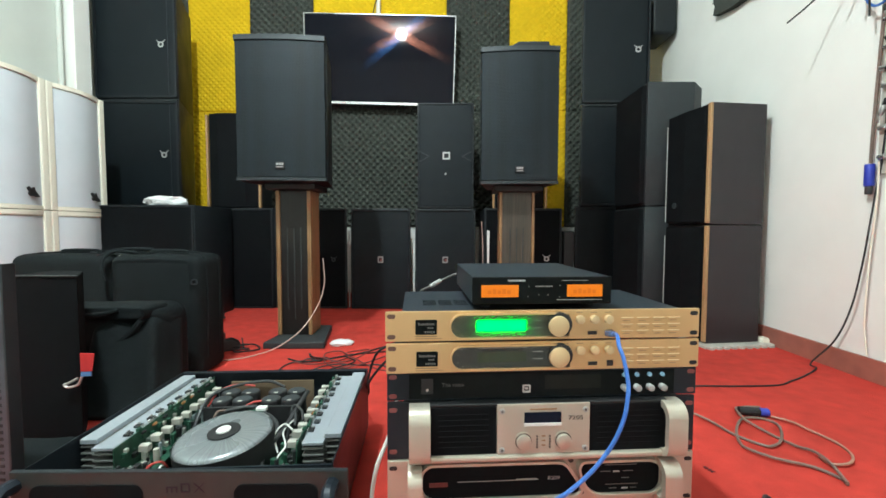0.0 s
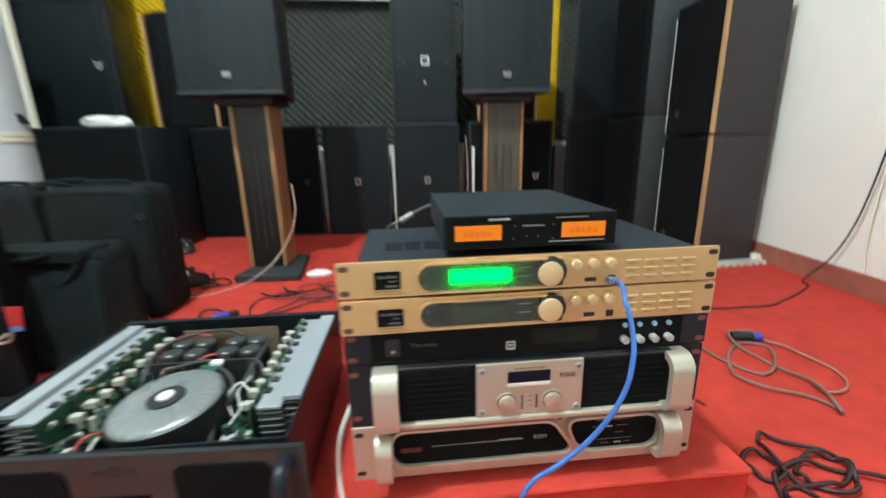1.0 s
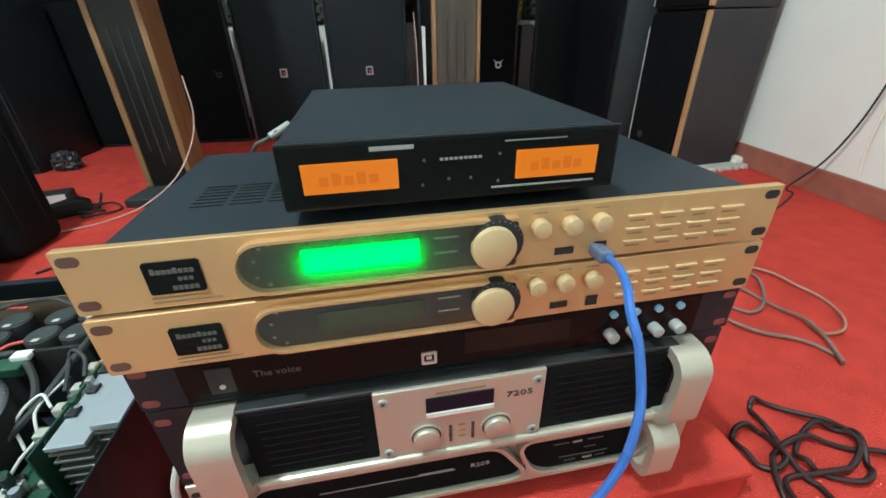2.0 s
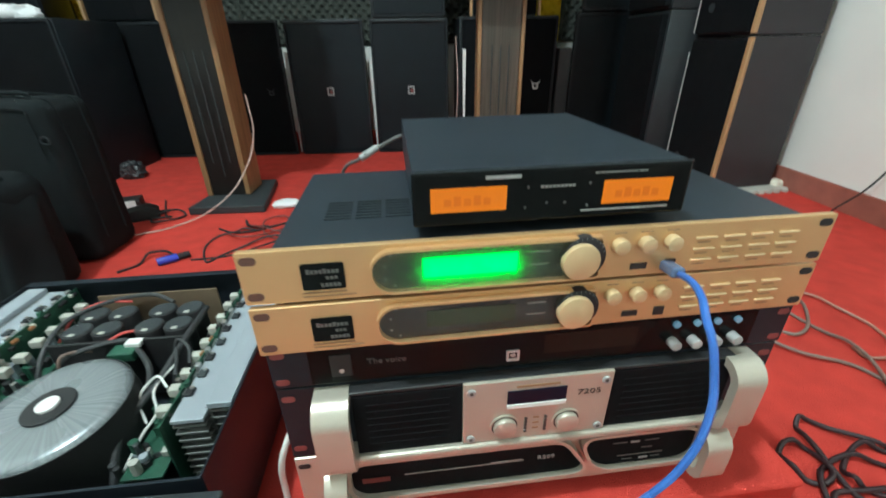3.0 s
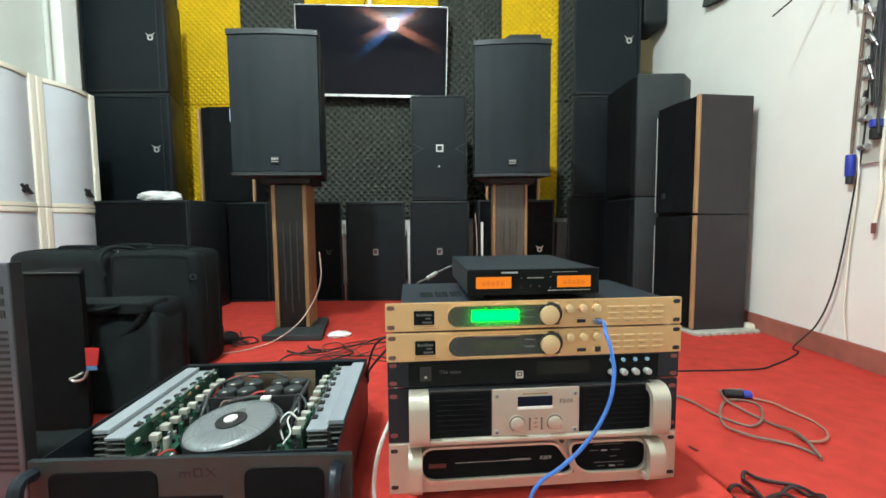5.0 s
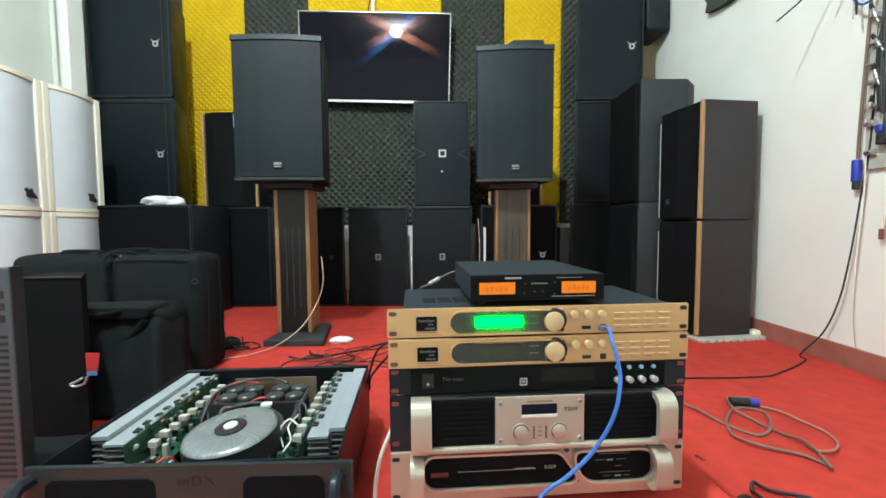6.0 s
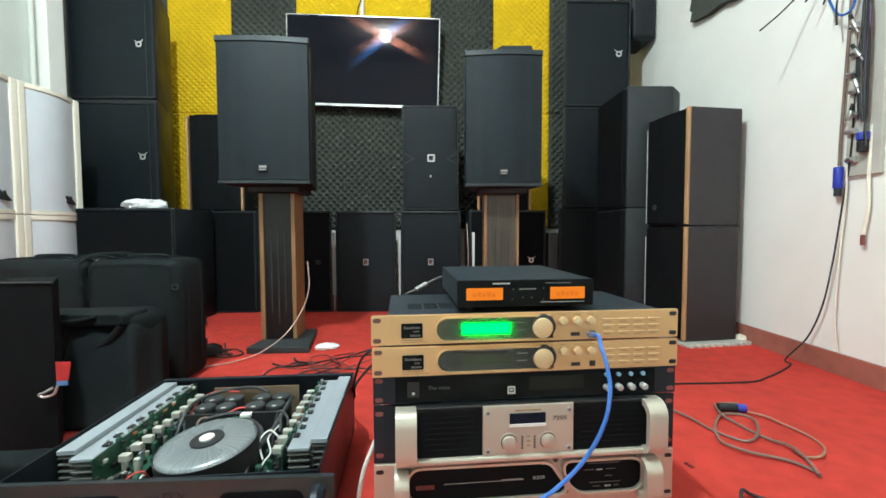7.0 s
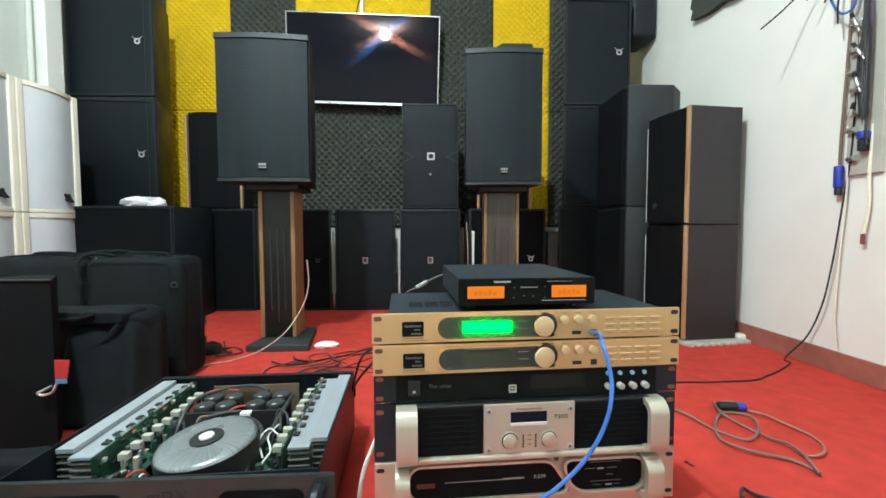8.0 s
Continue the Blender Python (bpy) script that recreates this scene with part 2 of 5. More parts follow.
# ---- building helpers ----
def thing(name, x, y, z, yaw=0, label="", category="", group="", kind=""):
    o = new(name)
    o.empty_display_size = 0.05
    o.matrix_basis = pose(x, y, z, 0, 0, yaw)
    return tagged(o, label, category, group, kind)


def part(name, bm, material, parent=None, label="", smooth=False):
    """One mesh object under a thing or a part."""
    me = bpy.data.meshes.new(name)
    bmesh.ops.recalc_face_normals(bm, faces=bm.faces)
    bm.to_mesh(me)
    bm.free()
    me.materials.append(material)
    if smooth:
        me.shade_smooth()
        me.set_sharp_from_angle(angle=radians(38))
    o = new(name, me)
    o.parent = parent
    return tagged(o, label)


def box(x0, x1, y0, y1, z0, z1, bev=0.0, seg=2, bm=None):
    """A box between two corners, its edges rounded."""
    b = bmesh.new()
    vs = [b.verts.new((x, y, z)) for z in (z0, z1) for y in (y0, y1) for x in (x0, x1)]
    for f in ((0, 1, 3, 2), (4, 5, 7, 6), (0, 1, 5, 4), (2, 3, 7, 6), (0, 2, 6, 4), (1, 3, 7, 5)):
        b.faces.new([vs[i] for i in f])
    if bev:
        bmesh.ops.recalc_face_normals(b, faces=b.faces)
        bmesh.ops.bevel(b, geom=list(b.edges), offset=bev, segments=seg, profile=0.5, affect="EDGES")
    return merge(bm, b)


def merge(bm, b):
    if bm is None:
        return b
    me = bpy.data.meshes.new("t")
    b.to_mesh(me)
    b.free()
    bm.from_mesh(me)
    bpy.data.meshes.remove(me)
    return bm


def cyl(r, length, centre, axis="y", seg=24, bev=0.0, r2=None, bm=None):
    b = bmesh.new()
    bmesh.ops.create_cone(b, cap_ends=True, segments=seg, radius1=r, radius2=r if r2 is None else r2, depth=length)
    if bev:
        bmesh.ops.bevel(b, geom=[e for e in b.edges if len(e.link_faces) == 2 and e.calc_face_angle(0) > 1.0], offset=bev, segments=2, profile=0.5, affect="EDGES")
    turn = {"z": pose(0, 0, 0), "y": pose(0, 0, 0, 90, 0, 0), "x": pose(0, 0, 0, 0, 90, 0)}[axis]
    b.transform(Matrix.Translation(centre) @ turn)
    return merge(bm, b)


def prism(outline, a, b_, axis="z", bev=0.0, bm=None):
    """A solid of one outline (u, v): axis z takes (x, y), axis y takes (x, z), axis x takes (y, z)."""
    b = bmesh.new()

    def at(u, v, w):
        return {"z": (u, v, w), "y": (u, w, v), "x": (w, u, v)}[axis]
    lo = [b.verts.new(at(u, v, a)) for u, v in outline]
    hi = [b.verts.new(at(u, v, b_)) for u, v in outline]
    b.faces.new(lo)
    b.faces.new(hi)
    n = len(outline)
    for i in range(n):
        b.faces.new((lo[i], lo[(i + 1) % n], hi[(i + 1) % n], hi[i]))
    if bev:
        bmesh.ops.recalc_face_normals(b, faces=b.faces)
        bmesh.ops.bevel(b, geom=list(b.edges), offset=bev, segments=2, profile=0.5, affect="EDGES")
    return merge(bm, b)


def rounded(x0, x1, z0, z1, r, n=7):
    """Outline of a rounded rectangle; r holds the radii at bottom left, bottom right, top right, top left."""
    r = (r,) * 4 if isinstance(r, (int, float)) else r
    out = []
    for (cx, cz, start), q in zip(((x0, z0, 180), (x1, z0, 270), (x1, z1, 0), (x0, z1, 90)), r):
        mx, mz = cx + (q if cx == x0 else -q), cz + (q if cz == z0 else -q)
        for i in range(n if q else 1):
            a = radians(start + 90 * i / (n - 1))
            out.append((mx + q * math.cos(a), mz + q * math.sin(a)))
    return out


def ring(outer, inner, a, b_, axis="y", bm=None):
    """A flat frame between two outlines with the same number of points."""
    b = bmesh.new()

    def at(u, v, w):
        return {"z": (u, v, w), "y": (u, w, v), "x": (w, u, v)}[axis]
    n = len(outer)
    oa, ob, ia, ib = ([b.verts.new(at(u, v, w)) for u, v in o] for o, w in ((outer, a), (outer, b_), (inner, a), (inner, b_)))
    for i in range(n):
        j = (i + 1) % n
        for q in ((oa[i], oa[j], ia[j], ia[i]), (ob[i], ob[j], ib[j], ib[i]), (oa[i], oa[j], ob[j], ob[i]), (ia[i], ia[j], ib[j], ib[i])):
            b.faces.new(q)
    return merge(bm, b)


def path_points(pts, n=8):
    """A smooth line through the points."""
    p = [Vector(q) for q in pts]
    p = [2 * p[0] - p[1], *p, 2 * p[-1] - p[-2]]
    out = []
    for a, b, c, d in zip(p, p[1:], p[2:], p[3:]):
        for i in range(n):
            t = i / n
            out.append(0.5 * (2 * b + (c - a) * t + (2 * a - 5 * b + 4 * c - d) * t * t + (3 * b - a - 3 * c + d) * t ** 3))
    return out + [p[-2]]


def tube(pts, r, n=8, seg=8, bm=None):
    line = path_points(pts, n)
    b = bmesh.new()
    rings = []
    side = Vector((0.31, 0.17, 0.93))
    for i, c in enumerate(line):
        d = (line[min(i + 1, len(line) - 1)] - line[max(i - 1, 0)]).normalized()
        u = side - d * side.dot(d)
        if u.length < 0.05:
            u = Vector((1, 0, 0)) - d * d.x
        u.normalize()
        side = u
        v = d.cross(u)
        rings.append([b.verts.new(c + r * (math.cos(2 * math.pi * k / seg) * u + math.sin(2 * math.pi * k / seg) * v)) for k in range(seg)])
    for a, c in zip(rings, rings[1:]):
        for k in range(seg):
            b.faces.new((a[k], a[(k + 1) % seg], c[(k + 1) % seg], c[k]))
    b.faces.new(rings[0])
    b.faces.new(rings[-1])
    return merge(bm, b)


def cable(name, pts, r, material, label, group="", parent=None):
    o = part(name, tube(pts, r), material, parent, smooth=True)
    return o if parent else tagged(o, label, "cable", group)


def lettering(text, x, y, z, size, material, parent, name="lettering", wide=1.0):
    """Raised writing on a front that looks along -y."""
    c = bpy.data.curves.new(name, "FONT")
    c.body, c.size, c.extrude, c.align_x, c.align_y, c.resolution_u = text, size, 0.0003, "CENTER", "CENTER", 2
    t = bpy.data.objects.new(name, c)
    me = bpy.data.meshes.new_from_object(t)
    bpy.data.objects.remove(t)
    me.materials.clear()
    me.materials.append(material)
    me.transform(pose(x, y, z, 90, 0, 0) @ Matrix.Diagonal((wide, 1, 1, 1)))
    o = new(name, me)
    o.parent = parent
    return o


# ---- structure ----
X0, X1, Y0, Y1, TOP = -2.15, 1.56, -1.9, 3.36, 2.75


def structure(name, bm, material, label=""):
    return tagged(part(name, bm, material), label, kind="structure")


structure("floor", box(X0 - 0.1, X1 + 0.1, 0.30, Y1 + 0.1, -0.1, 0), CARPET, "bright red carpet floor, slightly worn")
# unseen pale floor, added so less red light bounces onto the equipment
structure("unseen_floor", box(X0 - 0.1, X1 + 0.1, Y0 - 0.1, 0.2995, -0.1, -0.004), UNSEENFLOOR, "plain pale unseen floor, added to cut red bounce from the carpet")
structure("ceiling", box(X0 - 0.1, X1 + 0.1, Y0 - 0.1, Y1 + 0.1, TOP, TOP + 0.1), CEIL, "plain off-white ceiling")
wall_n = structure("wall_north", box(X0 - 0.1, X1 + 0.1, Y1, Y1 + 0.1, 0, TOP), WALLW, "white painted wall behind foam panels")
structure("wall_south", box(X0 - 0.1, X1 + 0.1, Y0 - 0.1, Y0, 0, TOP), WALLW, "plain white painted wall")
structure("wall_east", box(X1, X1 + 0.1, Y0, Y1, 0, TOP), WALLW, "white painted wall with scuffs and a red skirting")
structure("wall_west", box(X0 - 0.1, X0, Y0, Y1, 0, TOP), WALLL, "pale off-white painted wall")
structure("baseboard", box(X1 - 0.012, X1 - 0.0005, Y0 + 0.01, Y1 - 0.01, 0, 0.078, 0.002), BASERED, "dull red skirting along the white wall")
structure("wall_pilaster", box(X0, X0 + 0.07, 2.50, 2.61, 0, TOP - 0.002, 0.004), WALLW, "white boxed pipe running up the wall")
structure("trim", cyl(0.014, TOP - 0.004, (X0 + 0.03, 2.45, TOP / 2), "z"), WALLL, "thin pale pipe beside the boxed pipe")


# ---- acoustic foam ----
def foam_panel(x0, x1, z0, z1, material, label):
    """Egg-crate foam: a grid of soft peaks."""
    pitch, high = (0.046, 0.016) if material == FOAMY else (0.056, 0.034)
    nx, nz = max(2, round((x1 - x0) / pitch * 4)), max(2, round((z1 - z0) / pitch * 4))
    b = bmesh.new()
    grid = []
    for j in range(nz + 1):
        row = []
        for i in range(nx + 1):
            x, z = x0 + (x1 - x0) * i / nx, z0 + (z1 - z0) * j / nz
            u, v = (x + z) / pitch * math.pi, (x - z) / pitch * math.pi
            edge = i in (0, nx) or j in (0, nz)
            h = 0.012 if edge else 0.016 + high * abs(math.sin(u) * math.sin(v))
            row.append(b.verts.new((x, Y1 - 0.001 - h, z)))
        grid.append(row)
    for j in range(nz):
        for i in range(nx):
            b.faces.new((grid[j][i], grid[j][i + 1], grid[j + 1][i + 1], grid[j + 1][i]))
    rim = [grid[0][i] for i in range(nx + 1)] + [grid[j][nx] for j in range(1, nz + 1)] + [grid[nz][i] for i in range(nx - 1, -1, -1)] + [grid[j][0] for j in range(nz - 1, 0, -1)]
    back = [b.verts.new((v.co.x, Y1 - 0.001, v.co.z)) for v in rim]
    for i in range(len(rim)):
        k = (i + 1) % len(rim)
        b.faces.new((rim[i], rim[k], back[k], back[i]))
    return part("foam_panel", b, material, wall_n, label, smooth=True)


YL, BL = "bright yellow egg-crate acoustic foam panel on the wall", "charcoal egg-crate acoustic foam panel on the wall"
COLUMNS = [(-2.14, -1.931, 0), (-1.930, -1.446, 1), (-1.445, -0.946, 0), (-0.945, 0.094, 1), (0.095, 0.584, 0), (0.585, 1.029, 1), (1.030, 1.545, 0)]
for cx0, cx1, yellow in COLUMNS:
    split = 1.56 if -0.97 < cx0 < 0 else 1.435
    for cz0, cz1 in ((0.53, split - 0.0005), (split, 2.43)):
        low_dark = -0.97 < cx0 < 0 and cz1 < 1.6
        isy = yellow and not low_dark
        foam_panel(cx0, cx1, cz0, cz1, FOAMY if isy else FOAMB, YL if isy else BL)


# ---- loudspeakers ----
def badge(parent, x, y, z, s, material, wings=True):
    """A small emblem as a plain shape."""
    b = ring(rounded(x - s * 0.35, x + s * 0.35, z - s * 0.45, z + s * 0.25, s * 0.3), rounded(x - s * 0.18, x + s * 0.18, z - s * 0.28, z + s * 0.08, s * 0.15), y - 0.003, y)
    if wings:
        for k in (-1, 1):
            b = prism([(x + k * s * 0.1, z + s * 0.15), (x + k * s * 0.6, z + s * 0.5), (x + k * s * 0.25, z + s * 0.05)], y - 0.003, y, "y", bm=b)
    return part("badge", b, material, parent, "small silver badge")


def square_badge(parent, x, y, z, w, h, material, inner=MATTBLK):
    p = part("badge", ring(rounded(x - w / 2, x + w / 2, z - h / 2, z + h / 2, 0.002), rounded(x - w / 3.2, x + w / 3.2, z - h / 3.2, z + h / 3.2, 0.002), y - 0.003, y), material, parent, "small square badge")
    part("mark", box(x - w / 8, x + w / 3, y - 0.0028, y, z - h / 4, z + h / 8), inner, p)
    return p


def grille_box(name, x, y, w, d, z0, z1, yaw, label, taper=0.0, face=GRILLE, body=BOX, rim=0.012, group="", proud=0.012, category="loudspeaker"):
    """A cabinet with a framed grille on its -y side; taper narrows its back."""
    h = z1 - z0
    t = thing(name, x, y, z0, yaw, label, category, group)
    out = [(-w / 2, 0.0), (w / 2, 0.0), (w / 2 - taper, d), (-w / 2 + taper, d)]
    part("cabinet", prism(out, 0, h, "z", 0.006), body, t, smooth=True)
    part("frame", ring(rounded(-w / 2 + 0.004, w / 2 - 0.004, 0.004, h - 0.004, 0.012), rounded(-w / 2 + rim, w / 2 - rim, rim, h - rim, 0.01), -proud, 0.004), body, t, smooth=True)
    part("grille", box(-w / 2 + rim + 0.001, w / 2 - rim - 0.001, -proud * 0.55, 0.002, rim + 0.001, h - rim - 0.001, 0.003), face, t)
    return t


BACKY = 2.68
# low row on the floor
grille_box("bass_cabinet", -1.508, 2.25, 0.525, 0.38, 0, 0.640, 0, "black bass cabinet with a tissue pack on top", face=CLOTH, group="low cabinets")
grille_box("bass_cabinet", -1.81, BACKY, 0.600, 0.48, 0, 0.648, 0, "wide black bass cabinet standing on the red carpet", face=CLOTH, group="low cabinets")
grille_box("bass_cabinet", -1.255, BACKY, 0.495, 0.48, 0, 0.645, 0, "black bass cabinet standing on the red carpet", face=CLOTH, group="low cabinets")
s = grille_box("loudspeaker", -0.766, BACKY, 0.465, 0.36, 0, 0.645, 0, "black loudspeaker on the floor behind a wooden stand", taper=0.12, face=CLOTH, group="low cabinets")
badge(s, 0.146, -0.008, 0.32, 0.035, DARKGREY)
for sx, lab in ((-0.3195, "black grille loudspeaker on the floor with a small square badge"), (0.0925, "black grille loudspeaker on the floor carrying another speaker")):
    s = grille_box("loudspeaker", sx, BACKY, 0.384, 0.40, 0, 0.643, 0, lab, taper=0.06, group="low cabinets")
    square_badge(s, 0.0, -0.008, 0.318, 0.034, 0.040, KNOBGREY, BADGER)
    part("top_lip", box(-0.175, 0.175, -0.016, 0.0, 0.626, 0.640, 0.003), RIM, s)
s = grille_box("loudspeaker", 0.094, BACKY, 0.358, 0.36, 0.645, 1.302, 0, "black grille loudspeaker stacked upright on a floor speaker", taper=0.05)
square_badge(s, 0.004, -0.008, 0.328, 0.046, 0.046, BADGEW)
part("lamp_dot", cyl(0.006, 0.006, (0.0, -0.008, 0.215), "y", 12), BADGEW, s)
for k in (-1, 1):
    part("crease", prism([(k * 0.165, 0.36), (k * 0.10, 0.325), (k * 0.165, 0.29), (k * 0.165, 0.295), (k * 0.11, 0.325), (k * 0.165, 0.355)], -0.010, -0.004, "y"), RIM, s)
s = grille_box("loudspeaker", 0.585, BACKY, 0.49, 0.42, 0, 0.645, 0, "black loudspeaker on the floor behind a wooden stand", face=CLOTH, group="low cabinets")
badge(s, 0.15, -0.008, 0.33, 0.045, BADGEW)
tagged(part("flight_case", box(0.842, 0.905, 2.66, 2.98, 0, 0.50, 0.006), DARKGREY), "narrow grey box standing on edge between the speakers", "box")

# added white strips stand in for bright wall showing through the speaker gaps
for bx, by in ((-0.536, 2.735), (-0.1115, 2.735), (0.363, 2.652)):
    tagged(part("wall_gap_strip", prism([(bx - 0.0035, 0.0), (bx + 0.0035, 0.0), (bx + 0.0085, 0.502), (bx - 0.0085, 0.506)], by, by + 0.006, "y"), WHITE), "narrow white strip added between two floor speakers as the bright wall behind", "board", "white boards")


def wood_edged(x, z0, z1, w, label):
    t = thing("loudspeaker", x, BACKY + 0.02, z0, 0, label, "loudspeaker", "wood-edged speakers")
    h = z1 - z0
    part("cabinet", prism([(-w / 2 + 0.017, 0.0), (w / 2 - 0.017, 0.0), (w / 2 - 0.06, 0.30), (-w / 2 + 0.06, 0.30)], 0.0, h, "z", 0.004), BOX, t)
    part("grille", prism([(-w / 2 + 0.019, -0.002), (-w / 4, -0.03), (w / 4, -0.03), (w / 2 - 0.019, -0.002)], 0.004, h - 0.004, "z", 0.002), CLOTH, t)
    for k in (-1, 1):
        part("wood_edge", box(min(k * (w / 2 - 0.013), k * w / 2), max(k * (w / 2 - 0.013), k * w / 2), -0.012, 0.012, 0.0, h - 0.01, 0.003), OAK, t, "honey-coloured wooden side strip")
    return t


f = wood_edged(-1.262, 0.647, 1.245, 0.345, "black cloth loudspeaker with pale wooden edges on a bass cabinet")
part("label_strip", box(0.045, 0.060, -0.036, -0.029, 0.50, 0.58, 0.001), PALEBLUE, f, "pale blue label")
wood_edged(0.565, 0.647, 1.245, 0.345, "black cloth loudspeaker with wooden edges behind another speaker")

# stacked cabinets beside the yellow foam
for z0, z1, bz in ((0.650, 1.332, 0.335), (1.334, 2.03, 0.335)):
    s = grille_box("loudspeaker", -1.855, BACKY, 0.525, 0.42, z0, z1, 0, "large black grille loudspeaker stacked on a bass cabinet", taper=0.17, group="stacked speakers", rim=0.018)
    badge(s, 0.165, -0.008, bz, 0.05, BADGEW)
    part("inner_edge", box(0.206, 0.210, -0.0105, -0.004, 0.022, z1 - z0 - 0.030, 0.001), RIM, s)
    part("top_lip", prism([(-0.25, z1 - z0 - 0.024), (0.25, z1 - z0 - 0.034), (0.25, z1 - z0 - 0.024), (0.0, z1 - z0 - 0.012), (-0.25, z1 - z0 - 0.014)], -0.015, 0.0, "y", 0.002), BOX, s)

# stack in the far corner
for z0, z1 in ((0, 0.657), (0.659, 1.294), (1.296, 1.95)):
    s = grille_box("loudspeaker", 1.145 if z0 else 1.1325, BACKY, 0.42 if z0 else 0.445, 0.40, z0, z1, 0, "large black grille loudspeaker stacked in the corner", taper=0.15, group="stacked speakers", rim=0.016)
    if z0 > 1:
        badge(s, 0.135, -0.008, 0.33, 0.05, BADGEW)
w = thing("wall_speaker", 1.47, 2.84, 1.74, 0, "small black loudspeaker fixed high on the white wall", "loudspeaker")
part("cabinet", box(-0.09, 0.075, -0.12, 0.14, 0, 0.46, 0.03, 3), BOX, w, smooth=True)
part("bracket", box(0.074, 0.089, -0.03, 0.03, 0.15, 0.31, 0.002), STEELBLK, w)


# tall trapezoid pair beside the wall
def trapezoid(z0, z1):
    t = thing("loudspeaker", 1.099, 2.15, z0, 0, "tall dark grey loudspeaker with angled back, in a stack of two", "loudspeaker", "angled speakers")
    h = z1 - z0
    part("cabinet", prism([(0.0, 0.0), (0.230, 0.0), (0.325, 0.10), (0.325, 0.27), (0.230, 0.37), (0.0, 0.37)], 0, h, "z", 0.006), SLATE, t, smooth=True)
    part("grille", prism([(0.0, 0.012), (-0.016, 0.03), (-0.016, 0.34), (0.0, 0.358)], 0.012, h - 0.012, "z", 0.002), CLOTH, t)


trapezoid(0, 0.630)
trapezoid(0.632, 1.245)


# wood-trimmed pair near the wall
def trimmed(z0, z1):
    t = thing("loudspeaker", 1.248, 1.872, z0, 8, "black loudspeaker with honey wood corner strip and brownish side, stacked", "loudspeaker", "wood-trimmed speakers")
    h = z1 - z0
    part("cabinet", box(0.0, 0.260, 0.0, 0.27, 0, h, 0.004), BROWNBLK, t)
    part("grille", prism([(-0.001, 0.016), (-0.020, 0.022), (-0.03, 0.13), (-0.024, 0.25), (-0.001, 0.258)], 0.010, h - 0.010, "z", 0.002), CLOTH, t)
    part("wood_strip", box(-0.014, 0.0, -0.003, 0.014, 0.006, h - 0.002, 0.003), OAK, t, "honey-coloured wooden corner strip")
    part("edge_strip", box(-0.028, -0.0255, 0.2525, 0.2540, 0.012, h - 0.05), WHITE, t, "thin pale edge strip")
    part("emblem", cyl(0.014, 0.004, (-0.028, 0.19, 0.09), "x", 16), DARKGREY, t)


trimmed(0.012, 0.534)
trimmed(0.537, 1.062)
tb = thing("foam_mat", 1.34, 1.98, 0, 8, "thin white foam mat with cut edge under the speakers", "mat")
mat_b = box(-0.14, 0.20, -0.14, 0.18, 0, 0.011, 0.002)
for i in range(9):
    mat_b = box(-0.13 + i * 0.036, -0.112 + i * 0.036, -0.155, -0.138, 0, 0.010, 0.001, bm=mat_b)
part("sheet", mat_b, RAILGREY, tb)
part("crumpled_edge", box(0.16, 0.235, -0.11, -0.06, 0.0, 0.03, 0.010), CREAM, tb)


# pale column of speakers by the left wall
def pale_speaker(y, z0, z1):
    t = thing("loudspeaker", -1.775, y, z0, 90, "cream-framed loudspeaker with pale grey curved grille, stacked", "loudspeaker", "pale speakers")
    h, w = z1 - z0, 0.318
    bow = [(-w / 2 + w * i / 10, -0.045 * math.sin(math.pi * i / 10)) for i in range(11)]
    part("cabinet", prism([*bow, (w / 2, 0.36), (-w / 2, 0.36)], 0, h, "z"), CREAM, t, smooth=True)
    inner = [(-w / 2 + 0.024 + (w - 0.048) * i / 10, -0.006 - 0.045 * math.sin(math.pi * (0.08 + 0.84 * i / 10))) for i in range(11)]
    part("grille", prism([*inner, (w / 2 - 0.024, 0.02), (-w / 2 + 0.024, 0.02)], 0.020, h - 0.026, "z"), PALEGRILLE, t, smooth=True)
    for k in (-1, 1):
        part("side_rail", box(k * (w / 2 - 0.0165) - 0.016, k * (w / 2 - 0.0165) + 0.016, -0.030, 0.01, 0.0, h, 0.005), CREAM, t)
    for a, b_ in ((0.0, 0.018), (h - 0.022, h)):
        ob_ = [(u, v - 0.012) for u, v in bow]
        part("rail", prism([*ob_, (w / 2, 0.01), (-w / 2, 0.01)], a, b_, "z", 0.002), CREAM, t)
    part("badge", prism([(0.030, 0.092), (0.040, 0.100), (0.046, 0.088), (0.062, 0.098), (0.064, 0.084), (0.086, 0.055), (0.066, 0.060), (0.048, 0.058), (0.036, 0.068), (0.042, 0.078)], -0.0555, -0.03, "y"), MATTBLK, t, "small dark badge")


for py in (2.132, 1.812, 1.492):
    pale_speaker(py, 0.0, 0.596)
    pale_speaker(py, 0.599, 1.200)


